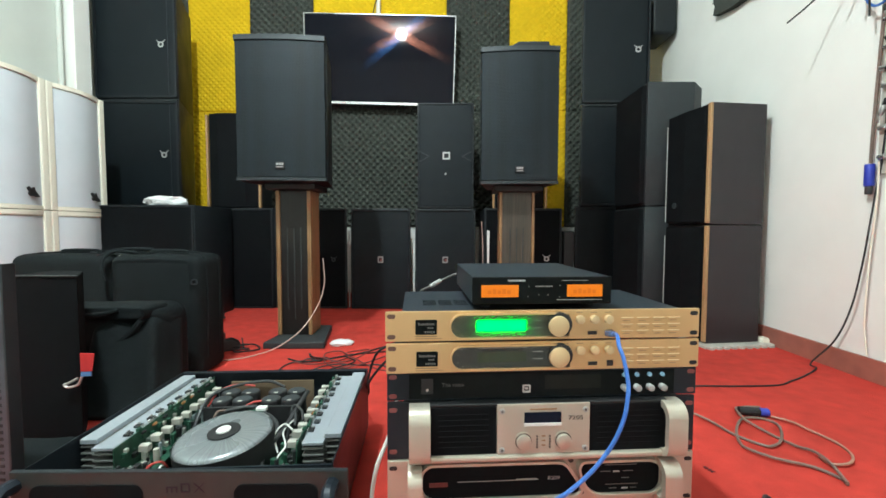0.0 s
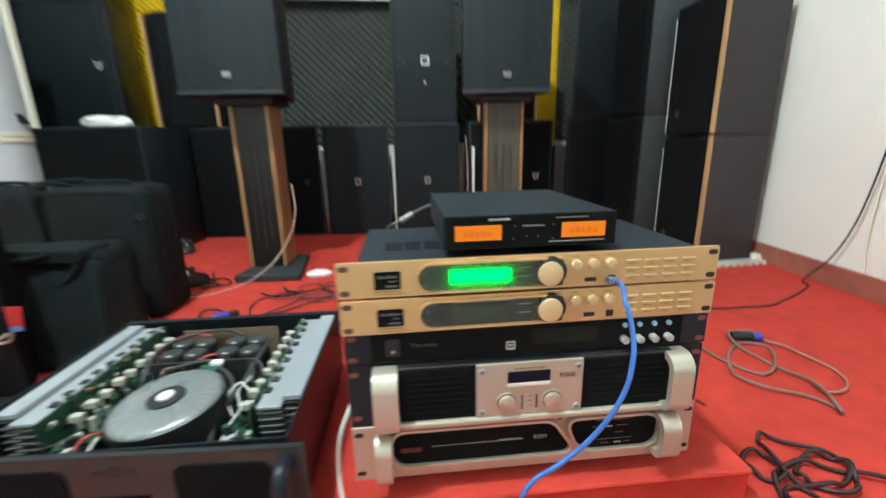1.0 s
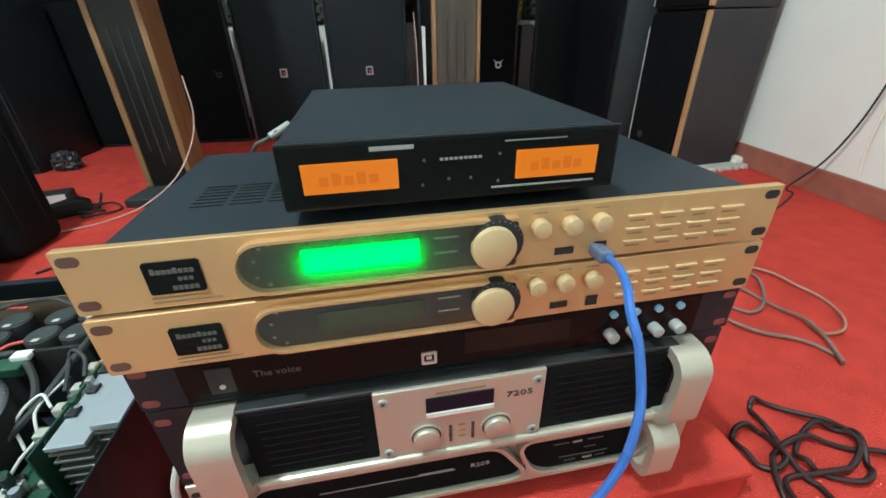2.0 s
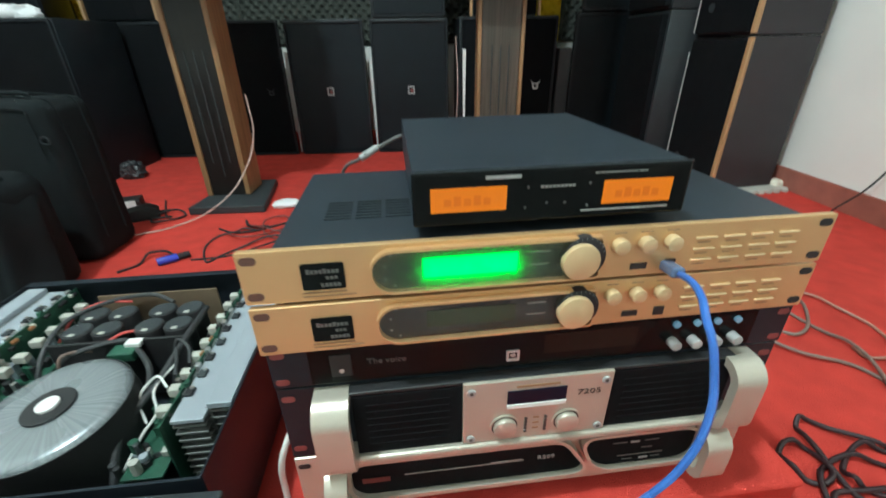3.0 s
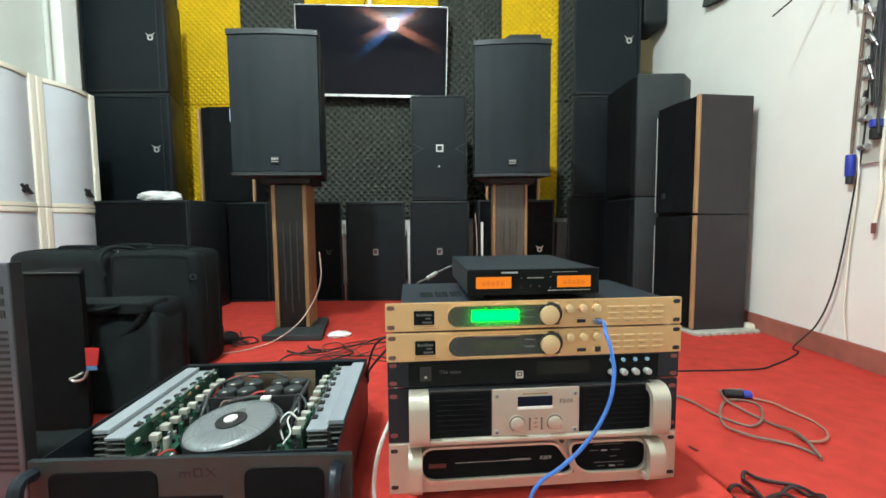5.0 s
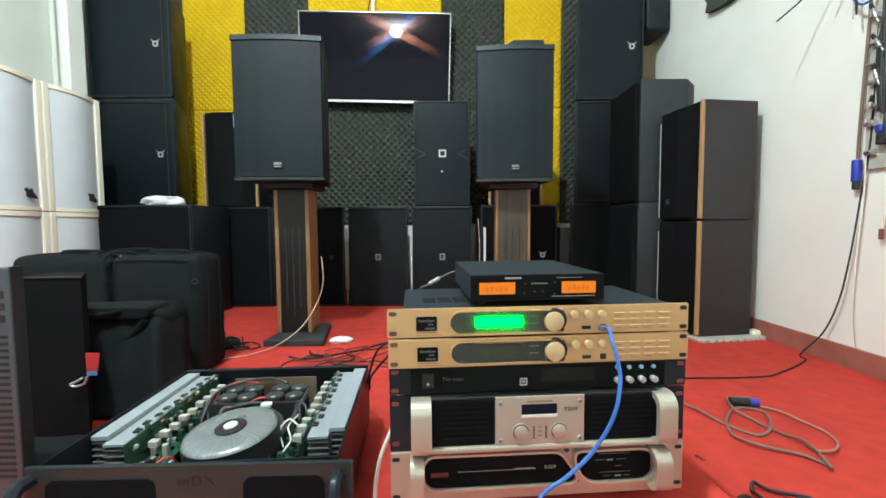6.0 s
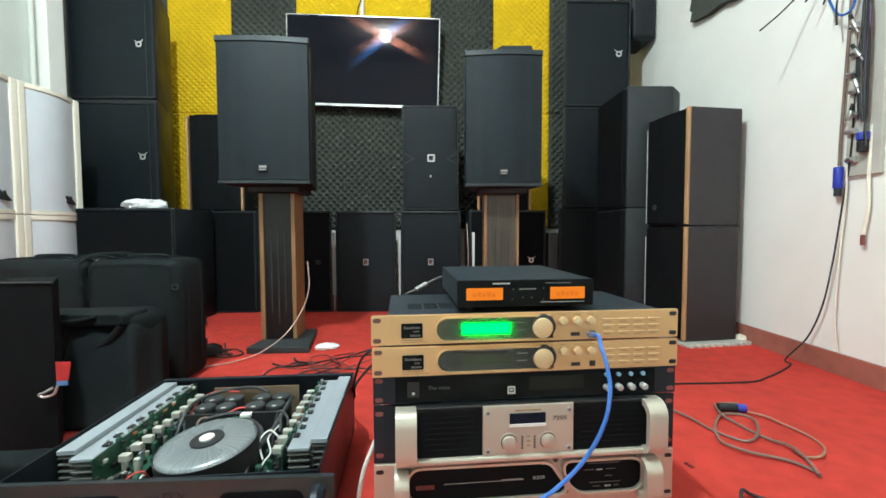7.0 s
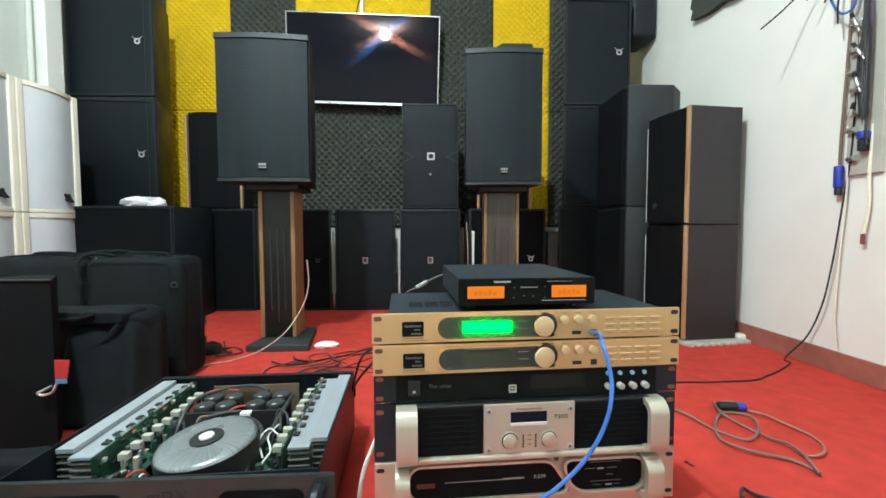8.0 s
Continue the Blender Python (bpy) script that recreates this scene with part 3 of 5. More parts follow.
# ---- loudspeakers on wooden stands ----
def stand_speaker(x, y, yaw, w, h, label):
    t = thing("loudspeaker", x, y, 0.715, yaw, label, "loudspeaker", "speakers on stands")

    def bow(edge, y_side, y_mid):
        half = w / 2 - edge
        return [(half * u, y_side + (y_mid - y_side) * math.cos(u * math.pi / 2)) for u in [i / 8 - 1 for i in range(17)]]
    part("cabinet", prism([(-w / 2, 0.0), (w / 2, 0.0), (w / 2 - 0.05, 0.30), (-w / 2 + 0.05, 0.30)], 0, h, "z", 0.008), BOX, t, smooth=True)
    part("grille", prism([(-w / 2 + 0.004, 0.0), *bow(0.008, -0.014, -0.0265), (w / 2 - 0.004, 0.0)], 0.016, h - 0.022, "z"), GRILLE, t, smooth=True)
    part("bottom_lip", prism([(-w / 2, 0.0), *bow(0.004, -0.018, -0.0305), (w / 2, 0.0)], 0.0, 0.013, "z"), RIM, t, smooth=True)
    part("top_lip", prism([(-w / 2, 0.0), *bow(0.004, -0.018, -0.0305), (w / 2, 0.0)], h - 0.018, h + 0.002, "z"), RIM, t, smooth=True)
    bd = part("badge", box(-0.019, 0.019, -0.033, -0.024, 0.048, 0.076, 0.002), MATTBLK, t, "black badge with silver print")
    for i, (a, b_) in enumerate(((-0.014, -0.007), (-0.004, 0.004), (0.007, 0.014))):
        part("print", box(a, b_, -0.0335, -0.032, 0.063, 0.071), KNOBGREY, bd)
    part("print_line", box(-0.014, 0.014, -0.0335, -0.032, 0.054, 0.057), KNOBGREY, bd)
    return t


stand_speaker(-0.584, 1.80, 3, 0.378, 0.590, "large black grille loudspeaker with angled top on a wooden stand")
stand_speaker(0.427, 1.92, -2, 0.350, 0.592, "black grille loudspeaker on a wooden pillar stand")
tagged(part("power_adapter", prism([(-0.092, 0.0), (0.086, 0.0), (0.078, 0.034), (-0.055, 0.034), (-0.085, 0.016)], 0, 0.09, "y", 0.003), BOX), "flat black box lying on top of a loudspeaker", "box").matrix_basis = pose(0.478, 1.93, 1.3095)


def stand(x, y, yaw, face, half, board, deep, base, label):
    """Pillar on a flat base; x, y is the middle of the pillar's front."""
    t = thing("speaker_stand", x, y, 0, yaw, label, "speaker stand", "wooden speaker stands")
    part("base_plate", prism(base, 0, 0.028, "z", 0.004), DARKGREY, t, "dark grey base plate")
    part("column", box(-half, half, 0.006, deep - 0.005, 0.029, 0.688, 0.002), face, t)
    for k in (-1, 1):
        a, b_ = k * (half + 0.0005), k * (half + board)
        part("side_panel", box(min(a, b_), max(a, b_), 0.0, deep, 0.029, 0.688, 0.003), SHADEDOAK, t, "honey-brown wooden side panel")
    for i in (-1, 0, 1):
        part("groove_strip", box(i * 0.030 - 0.0022, i * 0.030 + 0.0022, 0.003, 0.007, 0.15 - (0.05 if i == 0 else 0), 0.52, 0.001), DARKGREY, t)
    part("top_plate", box(-0.11, 0.11, -0.04, deep + 0.04, 0.689, 0.714, 0.004), MATTBLK, t)
    return t


stand(-0.587, 1.917, 2, WENGE, 0.060, 0.019, 0.135, [(-0.098, -0.122), (0.165, -0.124), (0.118, 0.200), (-0.062, 0.200)], "dark veneer pillar stand with honey wood sides on a black base")
stand(0.434, 2.000, -2, WALNUT, 0.068, 0.014, 0.10, [(-0.130, -0.125), (0.134, -0.125), (0.105, 0.215), (-0.102, 0.215)], "brown veneer pillar stand with wooden sides")


# ---- television ----
tv = thing("television", -0.415, 3.20, 1.44, 0, "flat black television with thin silver edge, switched off", "television")
part("housing", box(-0.56, 0.56, 0.0, 0.05, 0.0, 0.635, 0.006), MATTBLK, tv)
part("screen", box(-0.552, 0.552, -0.004, 0.001, 0.018, 0.627, 0.001), SCREEN, tv, "glossy dark screen")
for nm, q in (("left_edge", (-0.564, -0.559, 0.0, 0.639)), ("right_edge", (0.559, 0.564, 0.0, 0.639)), ("top_edge", (-0.564, 0.564, 0.633, 0.639)), ("bottom_edge", (-0.564, 0.564, -0.002, 0.016))):
    part(nm, box(q[0], q[1], -0.008, 0.02, q[2], q[3], 0.001), CHROME, tv, "thin silver edge")
part("wall_mount", box(-0.16, 0.16, 0.049, 0.10, 0.2, 0.45, 0.003), STEELBLK, tv)
tv.matrix_basis = pose(-0.415, 3.225, 1.455, 5.4, 1.6, 0)
structure("trim_cable_duct", box(-0.445, -0.415, Y1 - 0.075, Y1 - 0.03, 2.083, TOP - 0.002, 0.003), CREAM, "pale plastic cable duct above the television")
cable("cable", [(-0.47, 3.26, 2.09), (-0.455, 3.27, 2.2), (-0.42, 3.28, 2.32), (-0.40, 3.29, 2.5), (-0.40, 3.29, 2.74)], 0.004, RUBBER, "thin black cable running up the wall from the television")


# ---- equipment stack on the low platform ----
SX, SY, SYAW = 0.2640, 0.711, 4.4
stack = pose(SX, SY, 0, 0, 0, SYAW)


def on_stack(name, x, y, z, yaw, label, category, group=""):
    p = stack @ Vector((x, y, z))
    return thing(name, p.x, p.y, p.z, SYAW + yaw, label, category, group)


pl = on_stack("platform", 0, 0, 0, 0, "low platform wrapped in the same red carpet", "platform")
part("deck", box(-0.20, 0.335, -0.035, 0.40, 0.044, 0.056, 0.006, 3), CARPET, pl, smooth=True)
part("skirt", box(-0.197, 0.332, -0.031, 0.397, 0.0, 0.0445, 0.003), CARPET, pl)


# slots are solid; red fills paint in the shaded carpet behind open holes
def ear_slots(t, h, y, material=MATTBLK, right=None):
    zs = (0.007, h - 0.007) if h < 0.06 else (0.012, h - 0.012)
    for k in (-1, 1):
        for z in zs:
            part("rack_slot", prism(rounded(k * 0.2325 - 0.006, k * 0.2325 + 0.006, z - 0.0033, z + 0.0033, 0.0032), y - 0.0006, y + 0.001, "y"), right if right and k > 0 else material, t)


def knob(t, x, z, r, d, material, skirt=None):
    k = part("knob", cyl(r, d, (x, -0.0035 - d / 2, z), "y", 32, r * 0.12), material, t, smooth=True)
    if skirt:
        part("skirt", ring(rounded(x - r * 1.22, x + r * 1.22, z - r * 1.22, z + r * 1.22, r * 1.22), rounded(x - r, x + r, z - r, z + r, r), -0.0052, -0.003), skirt, k)
    return k


def gold_processor(z, lit, x, y, yaw, label):
    t = on_stack("audio_processor", x, y, z, yaw, label, "audio processor", "gold rack processors")
    t.scale = (1.022, 1.0, 1.035)
    h = 0.044
    part("body", box(-0.217, 0.217, 0.003, 0.205, 0.002, h - 0.0015, 0.001), CASEBLK, t, "black steel case")
    for i in range(3):
        for j in range(7):
            part("vent_slot", box(-0.185 + i * 0.026, -0.163 + i * 0.026, 0.055 + j * 0.007, 0.0578 + j * 0.007, h - 0.0017, h - 0.0006), RIM, t)
    plate = part("front_plate", prism(rounded(-0.2413, 0.2413, 0, h, 0.0015, 3), -0.003, 0.003, "y", 0.0007), GOLD, t, "gold anodised front plate")
    ear_slots(t, h, -0.003, SLOTTAN, MATTBLK)
    b = part("name_plate", prism(rounded(-0.197, -0.165, 0.010, 0.032, 0.002), -0.0042, -0.003, "y"), GLOSSBLK, t, "small black name plate")
    for i in range(8):
        part("print", box(-0.193 + i * 0.0031, -0.1906 + i * 0.0031, -0.0046, -0.0042, 0.0240, 0.0278 if i in (0, 4) else 0.0268), PRINTDIM, b)
    for i in range(3):
        part("print", box(-0.179 + i * 0.0031, -0.1768 + i * 0.0031, -0.0046, -0.0042, 0.0188, 0.0212), PRINTDIM, b)
    for i in range(5):
        part("print", box(-0.1835 + i * 0.0031, -0.1811 + i * 0.0031, -0.0046, -0.0042, 0.0125, 0.0155), PRINTDIM, b)
    part("print_line", box(-0.198, -0.165, -0.0036, -0.003, 0.0068, 0.0078), PRINTGOLD, t)
    part("print_line", box(-0.198, -0.158, -0.0036, -0.003, 0.0036, 0.0044), PRINTGOLD, t)
    part("bezel", ring(rounded(-0.1465, 0.036, 0.0035, h - 0.0035, (0.0183, 0.004, 0.004, 0.0183)), rounded(-0.1445, 0.034, 0.0055, h - 0.0055, (0.0163, 0.003, 0.003, 0.0163)), -0.0094, -0.003), GOLD, t)
    win = part("display_window", prism(rounded(-0.1445, 0.034, 0.0055, h - 0.0055, (0.0163, 0.003, 0.003, 0.0163)), -0.0036, -0.003, "y"), WINDOW, t, "glossy black display window")
    part("lcd", box(-0.106, -0.032, -0.0050 if lit else -0.0043, -0.0036, 0.0142, 0.0300), LCDG if lit else LCDOFF, win, "green lit display" if lit else "dark unlit display")
    if lit:
        for i in range(8):
            if i not in (4,):
                part("segment", box(-0.100 + i * 0.008, -0.0945 + i * 0.008, -0.0053, -0.0050, 0.0165 + (i % 3) * 0.002, 0.0270), LCDT, win)
    else:
        part("print_line", box(-0.104, -0.030, -0.0042, -0.0036, 0.0352, 0.0362), PRINTG, win)
    cover = part("display_cover", prism(rounded(-0.1440, 0.0335, 0.0060, h - 0.0060, (0.0158, 0.003, 0.003, 0.0158)), -0.0092, -0.0090, "y"), HAZELIT if lit else HAZE, t, "clear smoked display cover")
    for dx, dz in ((-0.130, 0.034), (-0.135, 0.0255), (-0.135, 0.0145), (-0.124, 0.036), (-0.128, 0.0085)):
        part("indicator", box(dx - 0.001, dx + 0.001, -0.0041, -0.0036, dz - 0.0008, dz + 0.0008), PRINTG, win)
    for dz in (0.0285, 0.0175):
        part("print_line", box(-0.022, -0.006, -0.0041, -0.0036, dz, dz + 0.0012), PRINTG, win)
    part("knob_recess", cyl(0.0178, 0.0085, (0.0200, -0.0064, 0.0236), "y", 48, 0.0008), MATTBLK, t, smooth=True)
    for i in range(9):
        a_ = radians(20 + i * 14)
        part("tick", box(0.0200 + 0.0165 * math.cos(a_) - 0.0003, 0.0200 + 0.0165 * math.cos(a_) + 0.0003, -0.0110, -0.0106, 0.0236 + 0.0165 * math.sin(a_) - 0.0003, 0.0236 + 0.0165 * math.sin(a_) + 0.0003), PRINTG, t)
    k = part("knob", cyl(0.0152, 0.008, (0.0168, -0.0112, 0.0218), "y", 40, 0.0016), KNOBGOLD, t, "large pale gold knob", smooth=True)
    for i in range(3):
        x0 = 0.0510 + i * 0.0222
        kk = part("knob", cyl(0.0064, 0.008, (x0, -0.0070, 0.0300), "y", 24, 0.0008), KNOBGOLD, t, smooth=True)
        part("print_line", box(x0 - 0.005, x0 + 0.005, -0.0036, -0.003, 0.0395, 0.0402), PRINTGOLD, t)
    part("usb_port", box(0.0645, 0.0785, -0.0040, -0.003, 0.0065, 0.0118), MATTBLK, t)
    part("usb_port", box(0.094, 0.1035, -0.0040, -0.003, 0.005, 0.0135), MATTBLK, t)
    for i in range(4):
        for j in range(3):
            x0, z0 = 0.1165 + i * 0.0247, 0.0115 + j * 0.0098
            part("button_slot", box(x0, x0 + 0.0185, -0.0055, -0.003, z0 - 0.0008, z0 + 0.0009, 0.0006), KNOBGOLD, t)
            part("print_line", box(x0 + 0.003, x0 + 0.014, -0.0035, -0.003, z0 - 0.0046, z0 - 0.0038), PRINTGOLD, t)
    return t


def rack_feet(t, depth, top):
    for k in (-1, 1):
        for y in (0.03, depth - 0.03):
            part("foot", cyl(0.012, top, (k * 0.17, y, -top / 2), "z", 16), RUBBER, t)


g1 = gold_processor(0.3468, True, 0.0008, -0.008, 0.2, "gold audio processor with lit green display, top of the stack")
g2 = gold_processor(0.2987, False, 0.002, -0.009, 0.6, "gold audio processor with dark display in the stack")
for gt in (g1, g2):
    rack_feet(gt, 0.2, 0.0024 if gt == g1 else 0.0014)

# black effects unit
p1 = on_stack("effects_unit", 0.002, -0.003, 0.2535, 0, "glossy black rack effects unit with four pale knobs", "effects unit")
p1.scale = (1.02, 1.0, 1.0)
part("body", box(-0.217, 0.217, 0.003, 0.23, 0.001, 0.043, 0.001), STEELBLK, p1)
part("front_plate", box(-0.2413, 0.2413, -0.003, 0.003, 0, 0.0437, 0.001), STEELBLK, p1)
part("glass_front", box(-0.208, 0.205, -0.0045, -0.003, 0.002, 0.0417, 0.0006), GLOSSBLK, p1, "glossy black front")
ear_slots(p1, 0.0437, -0.003, BADGER)
part("power_led", cyl(0.0022, 0.002, (-0.181, -0.0052, 0.0165), "y", 12), BADGEW, p1)
part("power_switch", box(-0.190, -0.172, -0.0056, -0.0045, 0.010, 0.034, 0.0005), MATTBLK, p1)
lettering("The voice", -0.142, -0.0049, 0.0235, 0.0085, PRINTDIM, p1)
part("usb_socket", ring(rounded(-0.0355, -0.0235, 0.0095, 0.0215, 0.001), rounded(-0.0335, -0.0255, 0.0118, 0.0195, 0.001), -0.0062, -0.0045), BADGEW, p1, "pale usb socket")
part("usb_tongue", box(-0.0318, -0.0272, -0.0058, -0.0045, 0.0142, 0.0172), BADGEW, p1)
part("display", box(-0.001, 0.087, -0.0050, -0.0045, 0.014, 0.036), DIMGLASS, p1, "dark unlit display")
for i in range(4):
    x0 = 0.123 + i * 0.0203
    part("knob", cyl(0.0051, 0.010, (x0, -0.0095, 0.0148), "y", 20, 0.0008), KNOBGREY, p1, "small pale knob", smooth=True)
    part("button", cyl(0.0033, 0.003, (x0 + 0.0005, -0.006, 0.0345), "y", 16), LEDB, p1, "small pale blue button")
rack_feet(p1, 0.22, 0.0030)


def handle(t, x, w, h, reach, z0):
    """A broad bent aluminium grip: two rounded ends and an upright bar."""
    out = rounded(-reach, 0.0, z0, z0 + h, (0.018, 0.0, 0.0, 0.022), 8)
    inn = rounded(-reach + 0.009, 0.0, z0 + 0.010, z0 + h - 0.010, (0.010, 0.0, 0.0, 0.013), 8)
    return part("handle", ring(out, inn, x - w / 2, x + w / 2, "x"), SILVER, t, "broad silver aluminium handle", smooth=True)


# amplifier with broad handles
a1 = on_stack("power_amplifier", 0.002, -0.001, 0.1600, 0, "black and silver power amplifier with broad silver handles", "amplifier")
a1.scale = (1.02, 1.0, 1.032)
H1 = 0.0875
part("body", box(-0.217, 0.217, 0.003, 0.33, 0.001, H1 - 0.001, 0.001), STEELBLK, a1)
part("front_plate", box(-0.2413, 0.2413, -0.003, 0.003, 0, H1, 0.001), STEELBLK, a1)
ear_slots(a1, H1, -0.003, BADGER)
part("bottom_rail", box(-0.178, 0.190, -0.022, -0.003, 0.001, 0.0105, 0.003), SILVER, a1)
part("top_rail", box(-0.178, 0.190, -0.0155, -0.003, H1 - 0.0045, H1 - 0.0005, 0.0015), MATTBLK, a1)
for gx0, gx1 in ((-0.176, -0.077), (0.067, 0.190)):
    gp = part("vent_grille", box(gx0, gx1, -0.016, -0.003, 0.0108, H1 - 0.005, 0.001), CLOTH, a1, "black vent")
    for i in range(7):
        part("louvre", box(gx0 + 0.012, gx1 - 0.012, -0.0166, -0.0155, 0.0215 + i * 0.0082, 0.0228 + i * 0.0082, 0.0004), CLOTH, gp)
part("control_panel", box(-0.0765, 0.0660, -0.0185, -0.003, 0.0108, H1 - 0.0012, 0.001), SILVER, a1, "brushed silver control panel")
YP = -0.0185
for sx in (-0.0690, 0.0585):
    for sz in (0.0175, 0.0765):
        sc = part("screw", cyl(0.0042, 0.002, (sx, YP - 0.001, sz), "y", 16, 0.0004), KNOBGREY, a1)
        part("socket", cyl(0.0019, 0.001, (sx, YP - 0.0018, sz), "y", 6), PRINTD, sc)
lc = part("lcd", box(-0.0354, 0.0213, YP - 0.0012, YP, 0.0580, 0.0740, 0.0004), LCDBLUE, a1, "dark blue display")
part("lcd_edge", box(-0.0354, 0.0213, YP - 0.0022, YP, 0.0535, 0.0578), WHITE, a1)
lettering("7205", 0.0440, YP - 0.0003, 0.0640, 0.0088, PRINTD, a1, wide=1.35)
part("print_line", box(-0.027, 0.014, YP - 0.0004, YP, 0.0770, 0.0795), PRINTGOLD, a1)
for kx in (-0.0363, 0.0248):
    kn = part("knob", cyl(0.0112, 0.006, (kx, YP - 0.003, 0.0300), "y", 36, 0.0015), SILVER, a1, "silver volume knob", smooth=True)
    part("collar", ring(rounded(kx - 0.0142, kx + 0.0142, 0.0158, 0.0442, 0.0142), rounded(kx - 0.0127, kx + 0.0127, 0.0173, 0.0427, 0.0127), YP - 0.0015, YP), SILVER, kn)
    part("gap", ring(rounded(kx - 0.0127, kx + 0.0127, 0.0173, 0.0427, 0.0127), rounded(kx - 0.0111, kx + 0.0111, 0.0189, 0.0411, 0.0111), YP - 0.0008, YP), PRINTD, kn)
for kx in (-0.0155, 0.0040):
    for i in range(5):
        part("indicator", cyl(0.0016, 0.0012, (kx, YP - 0.0005, 0.0205 + i * 0.0042), "y", 8), PRINTD, a1)
for i in range(3):
    part("print_line", box(-0.0085, -0.0025, YP - 0.0004, YP, 0.0225 + i * 0.0070, 0.0245 + i * 0.0070), PRINTGOLD, a1)
handle(a1, -0.1925, 0.031, H1 - 0.004, 0.038, 0.003)
handle(a1, 0.1940, 0.030, H1 - 0.004, 0.038, 0.003)
rack_feet(a1, 0.32, 0.0016)

# silver amplifier at the bottom
a2 = on_stack("power_amplifier", 0.002, -0.001, 0.0725, 0, "silver power amplifier with black insets at the stack's bottom", "amplifier")
a2.scale = (1.02, 1.0, 0.985)
H2 = 0.0870
part("body", box(-0.217, 0.217, 0.003, 0.33, 0.001, H2 - 0.001, 0.001), STEELBLK, a2)
part("front_plate", box(-0.2413, 0.2413, -0.004, 0.003, 0, H2, 0.0015), SILVER, a2, "satin silver front plate")
ear_slots(a2, H2, -0.004)
left_in = [(-0.188, 0.038), (-0.188, 0.070), (-0.178, 0.081), (0.022, 0.080), (0.032, 0.075), (0.057, 0.036), (0.050, 0.027), (-0.176, 0.027)]
right_in = [(0.082, 0.027), (0.066, 0.038), (0.054, 0.068), (0.058, 0.079), (0.168, 0.079), (0.182, 0.070), (0.182, 0.038), (0.170, 0.027)]


def soften(o, r=0.009, n=5):
    """The outline with its corners rounded."""
    out = []
    for i in range(len(o)):
        p, c, q = Vector(o[i - 1]), Vector(o[i]), Vector(o[(i + 1) % len(o)])
        u, v = p - c, q - c
        a_, b_ = c + u.normalized() * min(r, u.length * 0.45), c + v.normalized() * min(r, v.length * 0.45)
        out += [tuple(a_ * (1 - t) ** 2 + c * 2 * t * (1 - t) + b_ * t * t) for t in [k / n for k in range(n + 1)]]
    return out


def inflate(o, d):
    """The outline moved outwards by d."""
    turn = 1 if sum(o[i - 1][0] * o[i][1] - o[i][0] * o[i - 1][1] for i in range(len(o))) > 0 else -1
    out = []
    for i in range(len(o)):
        w_ = (Vector(o[(i + 1) % len(o)]) - Vector(o[i - 1])).normalized()
        out.append((o[i][0] + turn * d * w_.y, o[i][1] - turn * d * w_.x))
    return out


for o_ in (soften(left_in), soften(right_in)):
    part("inset_frame", ring(inflate(o_, 0.004), o_, -0.016, -0.004), SILVER, a2, "raised silver frame", smooth=True)
    part("inset", prism(o_, -0.010, -0.004, "y"), CLOTH, a2, "black mesh inset")
part("print_line", box(-0.135, -0.010, -0.0108, -0.010, 0.0525, 0.0533), PRINTG, a2)
part("emblem", box(-0.178, -0.150, -0.0108, -0.010, 0.046, 0.053), MARKRED, a2, "dull red maker's mark")
part("print", box(-0.045, -0.012, -0.0108, -0.010, 0.0530, 0.0550), PRINTG, a2)
lettering("R209", 0.014, -0.0108, 0.0545, 0.0080, KNOBGREY, a2, wide=1.15)
for px, pz, pw, m_ in ((0.098, 0.072, 0.052, PRINTDIM), (0.092, 0.0615, 0.016, PRINTDIM), (0.112, 0.0605, 0.010, KNOBGREY), (0.128, 0.0615, 0.016, PRINTDIM), (0.126, 0.050, 0.012, PRINTDIM), (0.100, 0.040, 0.052, PRINTDIM), (0.106, 0.0335, 0.012, PRINTDIM), (0.126, 0.0325, 0.010, KNOBGREY), (0.140, 0.0335, 0.010, PRINTDIM)):
    part("print", box(px - 0.004, px - 0.004 + pw, -0.0108, -0.010, pz, pz + (0.0022 if m_ == KNOBGREY else 0.0010)), m_, a2)
for sx, sz in ((0.0425, 0.0795), (0.060, 0.026)):
    part("screw", cyl(0.004, 0.003, (sx, -0.005, sz), "y", 12), PRINTD, a2)
handle(a2, -0.1995, 0.021, 0.072, 0.038, 0.012)
handle(a2, 0.1900, 0.027, 0.070, 0.038, 0.014)
for k in (-1, 1):
    for yy in (0.03, 0.29):
        part("foot", cyl(0.014, 0.0165, (k * 0.15, yy, -0.00825), "z", 16), RUBBER, a2)

# wireless receiver on top
rx = thing("wireless_receiver", 0.2610, 0.7090, 0.4005, 4.6, "small black wireless receiver with two orange displays", "receiver")
part("body", box(-0.109, 0.109, 0.004, 0.245, 0.0, 0.0425, 0.0012), CASEBLK, rx)
part("front_panel", box(-0.110, 0.110, -0.003, 0.004, 0.0, 0.0425, 0.0025), GLOSSBLK, rx, "glossy black front panel")
part("bottom_edge", box(0.022, 0.094, -0.0042, -0.003, 0.0064, 0.0074), PRINTG, rx)
for lx0, lx1 in ((-0.0965, -0.0385), (0.0380, 0.0945)):
    l = part("lcd", box(lx0, lx1, -0.0042, -0.003, 0.0115, 0.0305, 0.0003), LCDO, rx, "orange lit display")
    for i in range(5):
        part("segment", box(lx0 + 0.010 + i * 0.0075, lx0 + 0.0155 + i * 0.0075, -0.0045, -0.0042, 0.0165, 0.0222 + (i % 2) * 0.002), LCDD, l)
